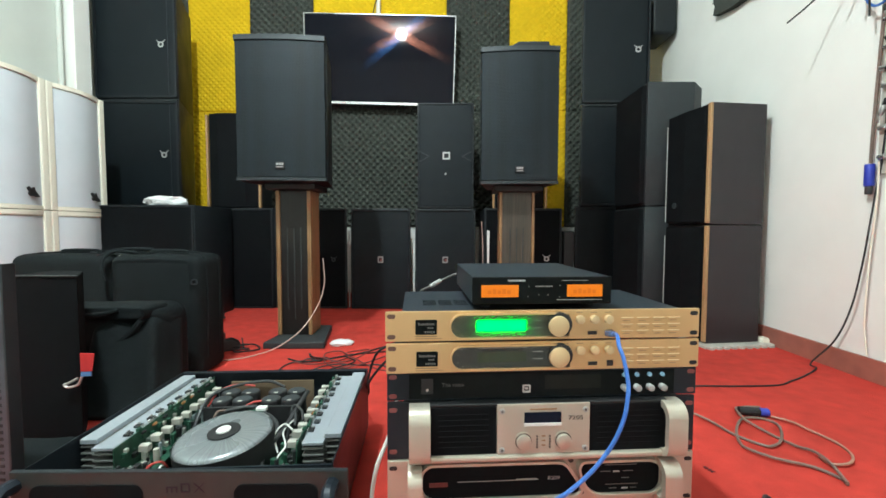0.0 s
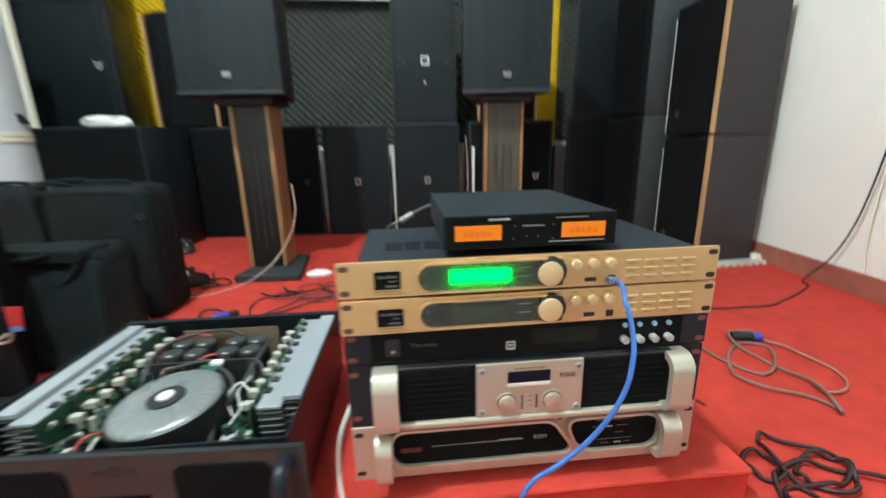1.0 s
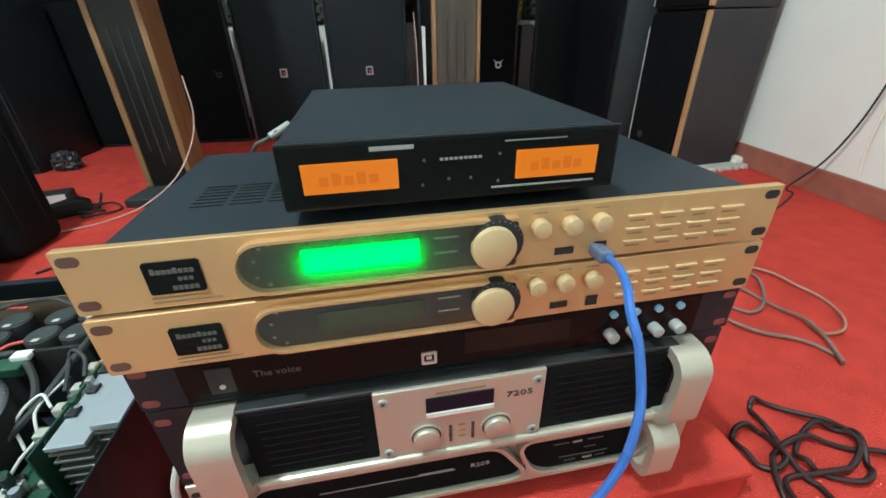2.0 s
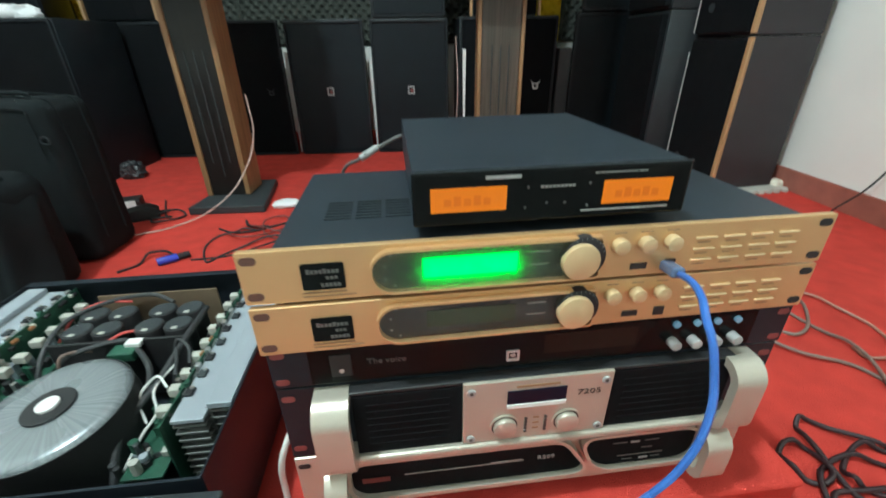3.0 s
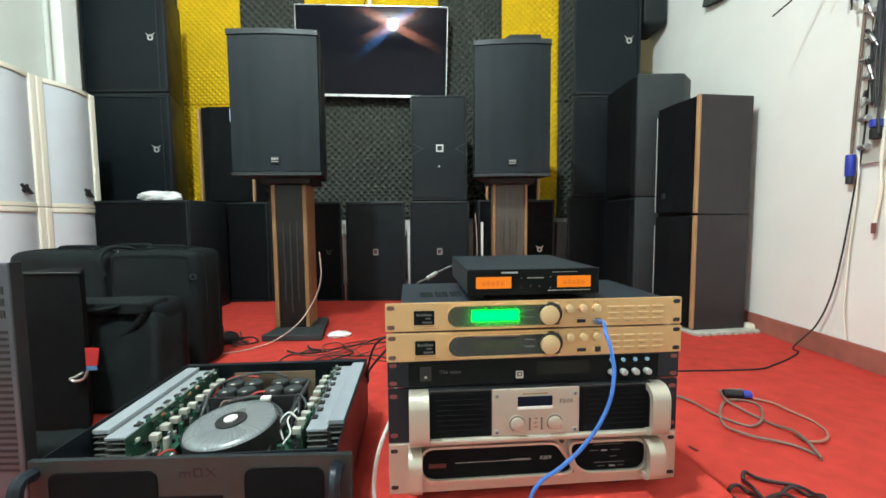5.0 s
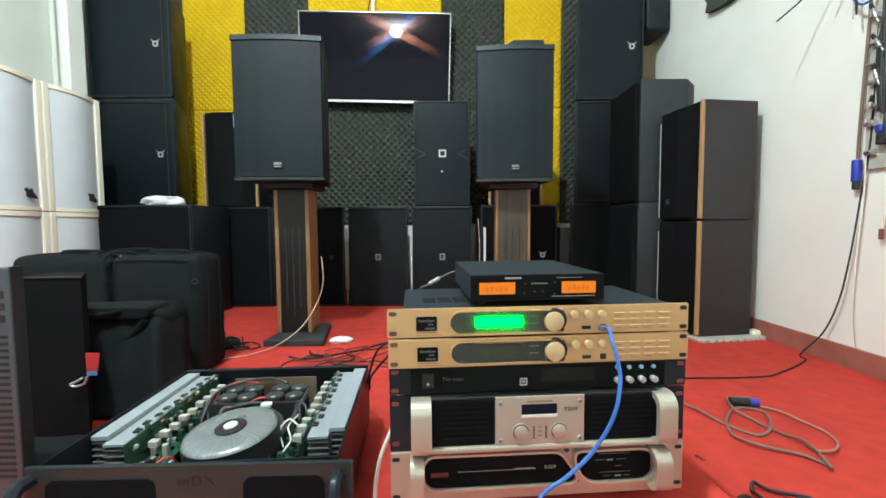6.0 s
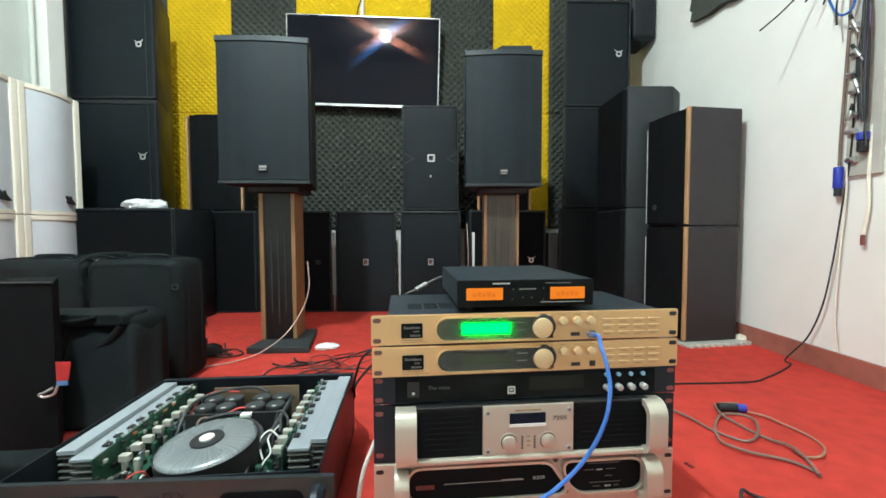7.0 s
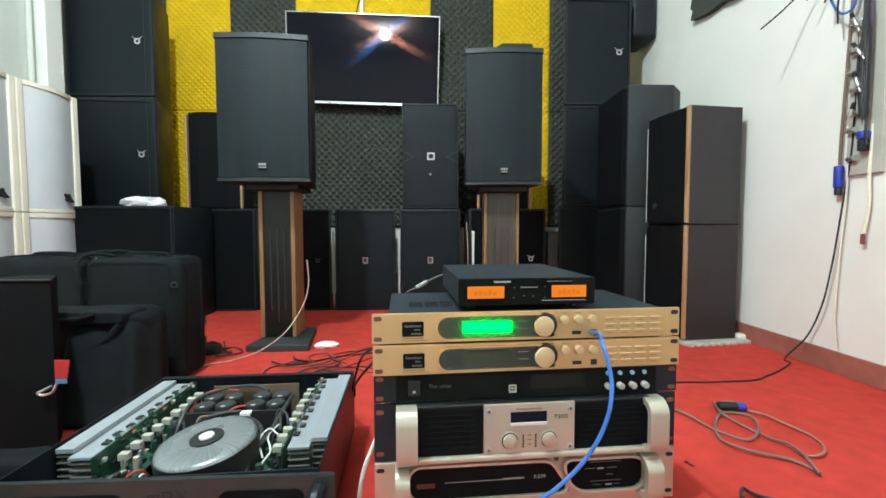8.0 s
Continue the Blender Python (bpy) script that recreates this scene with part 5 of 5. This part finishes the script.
part("tag_edge", box(-0.014, 0.009, -0.0045, -0.0008, -0.012, -0.001, 0.001), TAGBLUE, tagt)
part("clip", tube([(-0.012, -0.003, -0.012), (-0.02, -0.004, -0.03), (-0.04, -0.004, -0.036), (-0.05, -0.004, -0.030), (-0.04, -0.004, -0.026), (-0.022, -0.003, -0.016)], 0.003), CHROME, tagt, smooth=True)

fb = thing("folded_bag", -0.735, 0.80, 0, 4, "flat folded black bag lying beside the opened amplifier", "bag")
b = box(-0.17, 0.19, 0.0, 0.17, 0.0, 0.046, 0.018, 3)
bmesh.ops.subdivide_edges(b, edges=[e for e in b.edges if e.calc_length() > 0.06], cuts=7, use_grid_fill=True)
for v in b.verts:
    v.co.z = max(0.0, v.co.z + 0.010 * noise.noise(v.co * 16.0) * min(1.0, v.co.z / 0.02))
part("bag_body", b, NYLON, fb, smooth=True)
part("bag_seam", tube([(-0.15, 0.02, 0.045), (0.0, 0.03, 0.048), (0.16, 0.02, 0.044)], 0.002), NYLON, fb, smooth=True)

tz = thing("tissue_pack", -1.440, 2.262, 0.641, 6, "crumpled white tissue pack lying on the cabinet", "tissue")
b = bmesh.new()
bmesh.ops.create_icosphere(b, subdivisions=4, radius=1.0)
for v in b.verts:
    n = v.co.normalized()
    r = 1 + 0.35 * noise.noise(n * 1.7 + Vector((3, 1, 2))) + 0.22 * abs(noise.noise(n * 4.5)) + 0.06 * noise.noise(n * 11)
    v.co = Vector((n.x * r * 0.095, n.y * r * 0.05 + 0.06, max(0.0, n.z * r * 0.036 + 0.018)))
part("pack", b, PAPER, tz, smooth=True)


# ---- small things on the carpet ----
cup = thing("tissue_wad", -0.360, 1.862, 0, 10, "small flat white tissue wad lying on the red carpet", "tissue")
b = bmesh.new()
bmesh.ops.create_icosphere(b, subdivisions=4, radius=1.0)
for v in b.verts:
    n = v.co.normalized()
    r = 1 + 0.25 * noise.noise(n * 2.0 + Vector((7, 1, 2))) + 0.10 * abs(noise.noise(n * 6.0))
    v.co = Vector((n.x * r * 0.050, n.y * r * 0.034, max(0.0, n.z * r * 0.014 + 0.009)))
part("tissue", b, PAPER, cup, smooth=True)


def floor_cable(pts, r, material, label, group=""):
    return cable("floor_cable", [(x, y, r + z) for x, y, z in pts], r, material, label, group)


cable("speaker_lead", [(-0.478, 1.99, 0.375), (-0.470, 1.975, 0.34), (-0.462, 1.955, 0.26), (-0.480, 1.92, 0.17), (-0.53, 1.85, 0.075), (-0.60, 1.76, 0.020), (-0.67, 1.69, 0.004), (-0.73, 1.64, 0.004), (-0.80, 1.63, 0.004), (-0.9, 1.75, 0.004)], 0.0024, WIREP, "pinkish clear speaker lead hanging from the stand to the carpet")
floor_cable([(-0.85, 1.95, 0), (-0.76, 1.79, 0), (-0.72, 1.75, 0.01), (-0.77, 1.72, 0.02), (-0.74, 1.82, 0.01), (-0.69, 1.78, 0), (-0.75, 1.70, 0.012), (-0.80, 1.80, 0)], 0.0035, RUBBER, "tangled black lead on the carpet", "leads on the carpet")
floor_cable([(-0.516, 1.654, 0), (-0.459, 1.621, 0), (-0.394, 1.622, 0.003), (-0.322, 1.68, 0), (-0.243, 1.733, 0), (-0.164, 1.824, 0), (-0.08, 1.86, 0), (0.03, 1.70, 0), (0.1, 1.35, 0)], 0.0035, RUBBER, "black lead lying across the carpet", "leads on the carpet")
floor_cable([(-0.381, 1.63, 0), (-0.431, 1.645, 0.004), (-0.446, 1.612, 0.006), (-0.489, 1.603, 0), (-0.501, 1.549, 0), (-0.489, 1.493, 0), (-0.45, 1.424, 0), (-0.427, 1.459, 0), (-0.394, 1.504, 0), (-0.325, 1.572, 0.006), (-0.211, 1.587, 0), (-0.124, 1.576, 0), (0.02, 1.40, 0)], 0.003, WIREK, "dark lead lying across the carpet", "leads on the carpet")
floor_cable([(-0.50, 1.44, 0), (-0.40, 1.46, 0), (-0.30, 1.52, 0.01), (-0.24, 1.60, 0.01), (-0.30, 1.70, 0), (-0.20, 1.74, 0), (-0.06, 1.78, 0), (0.02, 1.70, 0)], 0.0028, RUBBER, "thin black lead on the carpet", "leads on the carpet")
floor_cable([(-0.66, 1.38, 0), (-0.629, 1.423, 0), (-0.628, 1.467, 0.01), (-0.585, 1.475, 0.012), (-0.548, 1.452, 0.008)], 0.0035, RUBBER, "short black lead arching beside a blue plug", "leads on the carpet")
pl2 = thing("cable_plug", -0.555, 1.430, 0, 38, "blue and black speaker plug on the carpet", "plug")
part("plug_body", cyl(0.011, 0.05, (0, 0, 0.011), "x", 16, 0.002), BLUEPL, pl2, smooth=True)
part("plug_tail", cyl(0.009, 0.03, (0.04, 0, 0.011), "x", 16, 0.002), RUBBER, pl2, smooth=True)
pw = thing("power_adapter", -0.825, 1.775, 0, 32, "black plug-in power adapter lying on the carpet", "adapter")
part("housing", prism([(-0.055, 0.0), (0.045, 0.0), (0.050, 0.030), (0.020, 0.048), (-0.055, 0.036)], -0.028, 0.028, "y", 0.005), MATTBLK, pw, smooth=True)
part("strain_relief", cyl(0.006, 0.035, (0.064, 0, 0.014), "x", 12, 0.001, 0.003), RUBBER, pw, smooth=True)
wrap = bmesh.new()
bmesh.ops.create_icosphere(wrap, subdivisions=4, radius=1.0)
for v in wrap.verts:
    n = v.co.normalized()
    r = 1 + 0.5 * abs(noise.noise(n * 2.6 + Vector((5, 2, 1)))) + 0.30 * abs(noise.noise(n * 6.0))
    v.co = Vector((n.x * r * 0.042, n.y * r * 0.035, max(0.0, n.z * r * 0.040 + 0.030)))
tagged(part("plastic_wrap", wrap, CLEARWRAP), "crumpled grey see-through plastic wrap on the carpet", "wrapping").matrix_basis = pose(-1.180, 2.295, 0.0, 0, 0, 20)
ad = thing("power_brick", -0.958, 1.895, 0, 20, "small black power adapter with white label on the carpet", "adapter")
part("brick", box(-0.05, 0.05, -0.03, 0.03, 0, 0.035, 0.004), MATTBLK, ad)
part("label", box(-0.012, 0.036, -0.0312, -0.0302, 0.004, 0.031), WHITE, ad, "white label")

cable("white_lead", [at_stack(-0.232, 0.05, 0.24), at_stack(-0.238, 0.02, 0.20), at_stack(-0.262, 0.01, 0.14), at_stack(-0.272, 0.02, 0.07), at_stack(-0.265, 0.0, 0.02), at_stack(-0.245, -0.03, 0.004), at_stack(-0.205, -0.09, 0.004), at_stack(-0.15, -0.2, 0.004)], 0.0035, WIREW, "white lead looping down beside the stack")
for i in range(2):
    cable("signal_lead", [at_stack(-0.20, 0.16 + 0.02 * i, 0.30 - 0.02 * i), at_stack(-0.245, 0.14 + 0.03 * i, 0.30 - 0.03 * i), at_stack(-0.29 - 0.01 * i, 0.25, 0.24 - 0.05 * i), at_stack(-0.33, 0.40 + 0.04 * i, 0.10 - 0.02 * i), at_stack(-0.36 - 0.05 * i, 0.60, 0.004)], 0.0026, RUBBER, "black signal lead from the back of the stack", "signal leads")

tagged(part("marker_pen", cyl(0.006, 0.075, (0, 0, 0), "x", 12, 0.002), WHITE), "white marker pen lying on a pale loudspeaker", "pen").matrix_basis = pose(-1.80, 2.05, 1.2065, 0, 0, 35)
# loose coil with blue plug
def lying(xy, r, material, label, lift=0.006, step=1.3):
    """A lead lying on the carpet that rides over itself a little."""
    return floor_cable([(x, y, lift * (0.5 + 0.5 * math.sin(i * step))) for i, (x, y) in enumerate(xy)], r, material, label, "leads on the carpet")


TANCAB = mat("tan_red_cable", (0.36, 0.17, 0.12), 0.45, 0, 0.12, 60)
PLUM = mat("dark_plum_cable", (0.024, 0.009, 0.011), 0.5, 0, 0.15, 60)
lying([(0.52, 1.36), (0.70, 1.26), (0.797, 1.183), (0.83, 1.085), (0.864, 1.034), (0.885, 1.027), (0.916, 1.046), (0.957, 1.096), (0.982, 1.141), (0.972, 1.166), (0.936, 1.169), (0.899, 1.155), (0.863, 1.12), (0.836, 1.082), (0.816, 1.041), (0.81, 1.011), (0.84, 0.97), (0.901, 0.941), (0.926, 0.905), (0.918, 0.883)], 0.0033, WIREG, "loosely coiled grey lead on the red carpet")
lying([(0.916, 0.881), (0.938, 0.943), (0.947, 0.992), (0.939, 1.028), (0.925, 1.078), (0.905, 1.143), (0.907, 1.175), (0.927, 1.217), (0.949, 1.239), (0.982, 1.244), (1.001, 1.225)], 0.0033, WIREG, "grey lead doubled back on itself on the carpet", 0.012)
lying([(0.997, 1.18), (1.022, 1.145), (1.032, 1.106), (1.05, 1.056), (1.045, 1.015), (1.023, 0.98), (0.994, 0.955), (0.971, 0.95), (0.952, 0.960), (0.953, 0.985)], 0.0030, TANCAB, "pinkish lead looping from the plug on the carpet")
pg = thing("cable_plug", 0.960, 1.196, 0.0, -10, "black speaker plug with blue collar on the carpet", "plug")
part("plug_body", cyl(0.0115, 0.050, (-0.010, 0, 0.0125), "x", 18, 0.002), RUBBER, pg, smooth=True)
part("plug_collar", cyl(0.0115, 0.022, (0.0265, 0, 0.0125), "x", 18, 0.002), BLUEPL, pg, "blue collar", smooth=True)
# dark coil near the platform
lying([(0.98, 0.66), (0.819, 0.728), (0.785, 0.743), (0.761, 0.756), (0.737, 0.764), (0.71, 0.762), (0.685, 0.752), (0.667, 0.739), (0.654, 0.718), (0.645, 0.68), (0.66, 0.65), (0.69, 0.66), (0.70, 0.70), (0.692, 0.717), (0.688, 0.75), (0.689, 0.77), (0.686, 0.783), (0.673, 0.791), (0.656, 0.788), (0.644, 0.777), (0.639, 0.764), (0.641, 0.751), (0.649, 0.737), (0.663, 0.727)], 0.0036, PLUM, "heap of dark coiled cable on the carpet", 0.010, 1.9)
lying([(0.663, 0.727), (0.68, 0.735), (0.699, 0.759), (0.694, 0.777), (0.697, 0.799), (0.703, 0.818), (0.712, 0.828), (0.728, 0.826), (0.746, 0.811), (0.78, 0.782), (0.805, 0.774), (0.809, 0.761), (0.797, 0.743), (0.786, 0.724), (0.77, 0.707), (0.748, 0.701), (0.716, 0.718), (0.705, 0.73), (0.707, 0.746), (0.739, 0.771), (0.766, 0.781), (0.789, 0.774), (0.799, 0.76), (0.79, 0.74), (0.764, 0.723), (0.736, 0.715), (0.707, 0.717), (0.668, 0.716), (0.648, 0.68), (0.66, 0.60)], 0.0036, PLUM, "dark cable looping over the coiled heap on the carpet", 0.012, 2.3)
# thin leads tangled behind the amplifiers
MAROON = mat("dull_maroon_cable", (0.16, 0.035, 0.03), 0.5, 0, 0.15, 60)
lying([(-0.47, 1.60), (-0.40, 1.56), (-0.34, 1.60), (-0.29, 1.68), (-0.33, 1.73), (-0.38, 1.69), (-0.35, 1.60), (-0.27, 1.55), (-0.18, 1.60), (-0.10, 1.70), (0.0, 1.66)], 0.0026, MAROON, "dull maroon lead tangled on the carpet", 0.012, 1.7)
lying([(-0.42, 1.66), (-0.37, 1.63), (-0.30, 1.62), (-0.24, 1.66), (-0.21, 1.74), (-0.26, 1.77), (-0.30, 1.71), (-0.24, 1.62), (-0.14, 1.54), (-0.04, 1.50)], 0.0024, MAROON, "thin maroon lead looping on the carpet", 0.014, 2.1)
lying([(-0.45, 1.71), (-0.43, 1.67), (-0.40, 1.655), (-0.36, 1.66)], 0.0042, RUBBER, "short black cable end with plug on the carpet", 0.004)

# ---- cables and sockets on the white wall ----
WX = X1 - 0.012
cable("wall_cable", [(WX, 1.44, 1.60), (WX, 1.45, 1.25), (WX - 0.004, 1.45, 0.91), (WX - 0.006, 1.455, 0.76), (WX - 0.008, 1.47, 0.63), (WX - 0.010, 1.48, 0.53), (WX - 0.012, 1.497, 0.39), (WX - 0.014, 1.525, 0.24), (WX - 0.018, 1.575, 0.11), (WX - 0.06, 1.62, 0.012), (1.477, 1.584, 0.0035), (1.369, 1.506, 0.0035), (1.274, 1.451, 0.0035), (1.198, 1.414, 0.0035), (1.05, 1.403, 0.0035), (0.927, 1.402, 0.0035), (0.70, 1.38, 0.0035), (0.5, 1.30, 0.0035)], 0.0028, RUBBER, "long black cable hanging down the wall onto the carpet")
cable("wall_cable", [(WX, 1.470, 1.7), (WX - 0.004, 1.475, 1.3), (WX - 0.004, 1.482, 1.1), (WX - 0.005, 1.491, 0.85), (WX - 0.006, 1.492, 0.74)], 0.005, WIREG, "grey cable hanging on the wall with a blue connector")
bc = thing("cable_connector", WX - 0.008, 1.492, 0.645, 0, "dark blue speaker connector hanging on the wall", "connector")
part("shell", cyl(0.014, 0.075, (0, 0, 0.055), "z", 18, 0.003), BLUEPL, bc, smooth=True)
part("collar", cyl(0.0105, 0.035, (0, 0, 0.008), "z", 18, 0.002), DARKGREY, bc, smooth=True)
cable("wall_cable", [(WX, 1.392, 0.86), (WX - 0.006, 1.392, 0.70), (WX - 0.006, 1.388, 0.60), (WX - 0.006, 1.400, 0.505)], 0.005, CREAM, "frayed pale cable end hanging on the wall")
tagged(part("cable_end", cyl(0.0065, 0.035, (WX - 0.006, 1.402, 0.483), "z", 12, 0.002), BADGER), "red bare end of a pale cable", "cable end")
rail = thing("socket_rail", X1 - 0.001, 1.415, 0.700, 0, "pale grey cable rail with metal sockets on the wall", "socket rail")
part("rail", box(-0.014, 0.0, -0.055, 0.058, 0.0, 0.95, 0.002), RAILGREY, rail)
for i, (dz, dy) in enumerate(((0.055, 0.030), (0.15, 0.034), (0.205, 0.02), (0.285, 0.028), (0.345, 0.04), (0.41, 0.03), (0.50, 0.035), (0.62, 0.02), (0.75, 0.03))):
    so = part("socket", cyl(0.009, 0.030, (-0.024, dy, dz), "y", 16, 0.002), CHROME, rail, smooth=True)
    part("collar", cyl(0.011, 0.008, (-0.024, dy - 0.012, dz), "y", 16, 0.001), KNOBGREY, so)
part("blue_socket", cyl(0.017, 0.026, (-0.030, -0.012, 0.125), "z", 18, 0.003), BLUEPL, rail, "blue round connector", smooth=True)
part("blue_socket_body", cyl(0.015, 0.035, (-0.030, -0.012, 0.092), "z", 18, 0.002), RUBBER, rail, smooth=True)
rb = random.Random(11)
for i in range(10):
    y0 = 1.400 + rb.uniform(-0.016, 0.016)
    z0 = rb.uniform(0.74, 0.98)
    cable("wall_cable", [(WX - 0.028, y0, z0), (WX - 0.032, y0 + rb.uniform(-0.008, 0.008), z0 + 0.15), (WX - 0.034, 1.396 + rb.uniform(-0.014, 0.014), 1.22), (WX - 0.028, 1.402 + rb.uniform(-0.02, 0.02), 1.45), (WX - 0.02, 1.42, 1.75)], rb.choice((0.0028, 0.0035, 0.004)), rb.choice((RUBBER, WIREK, RUBBER, WIREK, RUBBER, PURPLE)), "dark cable in the bundle on the wall", "wall cable bundle")
cable("wall_cable", [(WX - 0.03, 1.53, 1.33), (WX - 0.03, 1.50, 1.27), (WX - 0.03, 1.47, 1.25), (WX - 0.03, 1.44, 1.27), (WX - 0.02, 1.43, 1.4)], 0.004, BLUECAB, "blue cable looping on the wall")
cable("wall_cable", [(WX - 0.016, 1.455, 0.74), (WX - 0.006, 1.465, 0.62), (WX - 0.006, 1.48, 0.40), (WX - 0.006, 1.485, 0.20), (WX - 0.006, 1.47, 0.085)], 0.0025, CREAM, "thin pale cable hanging down the wall")
for i in range(4):
    jp = thing("jack_plug", WX - 0.036, 1.424 + rb.uniform(-0.01, 0.012), 0.90 + 0.10 * i, 0, "small metal jack plug hanging in the cable bundle", "plug", "jack plugs")
    jp.matrix_basis = jp.matrix_basis @ pose(0, 0, 0, rb.uniform(-35, 35), 0, 0)
    part("barrel", cyl(0.0065, 0.034, (0, 0, 0), "z", 14, 0.001), CHROME, jp, smooth=True)
    part("sleeve", cyl(0.0055, 0.022, (0, 0, 0.028), "z", 14, 0.001), RUBBER, jp, smooth=True)
    part("tip", cyl(0.0030, 0.020, (0, 0, -0.027), "z", 10, 0.0006), CHROME, jp, smooth=True)
for pts_ in ([(1.36, 1.64, 1.275), (1.43, 1.62, 1.34), (1.50, 1.58, 1.43), (1.545, 1.52, 1.55)], [(1.46, 1.56, 1.34), (1.50, 1.54, 1.40), (1.545, 1.50, 1.52)], [(1.47, 1.50, 1.30), (1.51, 1.51, 1.38), (1.545, 1.49, 1.50)], [(1.50, 1.48, 1.22), (1.52, 1.50, 1.32), (1.545, 1.49, 1.46)]):
    cable("wall_cable", pts_, 0.003, RUBBER, "cut black cable end sticking out from the wall", "cut cable ends")
tf = [(2.02, 1.60), (2.10, 1.625), (2.20, 1.625), (2.28, 1.64), (2.345, 1.655), (2.33, 1.70), (2.35, 1.72), (2.335, 1.78), (2.30, 2.0), (1.9, 2.0), (1.9, 1.62), (1.95, 1.60)]
tagged(part("foam_scrap", prism(tf, X1 - 0.035, X1 - 0.001, "x"), FOAMB), "torn piece of black acoustic foam stuck on the white wall", "foam")

# ---- ceiling lamps ----
for lx, ly, lz in (LAMP,):
    cl = thing("ceiling_lamp", lx, ly, TOP - 0.001, 0, "small round white ceiling lamp, lit", "lamp")
    part("mount", cyl(0.07, 0.02, (0, 0, -0.010), "z", 28, 0.003), WHITE, cl)
    part("stem", cyl(0.012, 0.02, (0, 0, -0.030), "z", 16), WHITE, cl)

cable("thin_lead", [(0.318, 2.62, 0.56), (0.325, 2.60, 0.40), (0.322, 2.59, 0.22), (0.300, 2.57, 0.06), (0.27, 2.52, 0.004), (0.20, 2.45, 0.004)], 0.0024, WIREP, "thin pinkish lead hanging between two floor speakers")

# small handwriting in dark pen on the carpet, as plain strokes
pen = thing("pen_scribble", 0.675, 0.940, 0.0, -70, "small dark pen scribble on the red carpet", "scribble")
part("loop", ring(rounded(-0.008, 0.001, -0.0045, 0.0045, 0.004), rounded(-0.006, -0.001, -0.0027, 0.0027, 0.0024), 0.0004, 0.0014, "z"), INK, pen)
for sx in (0.004, 0.011):
    part("stroke", box(sx, sx + 0.002, -0.0055, 0.0055, 0.0004, 0.0014), INK, pen)
part("stroke", box(0.0062, 0.0108, -0.001, 0.001, 0.0004, 0.0014), INK, pen)
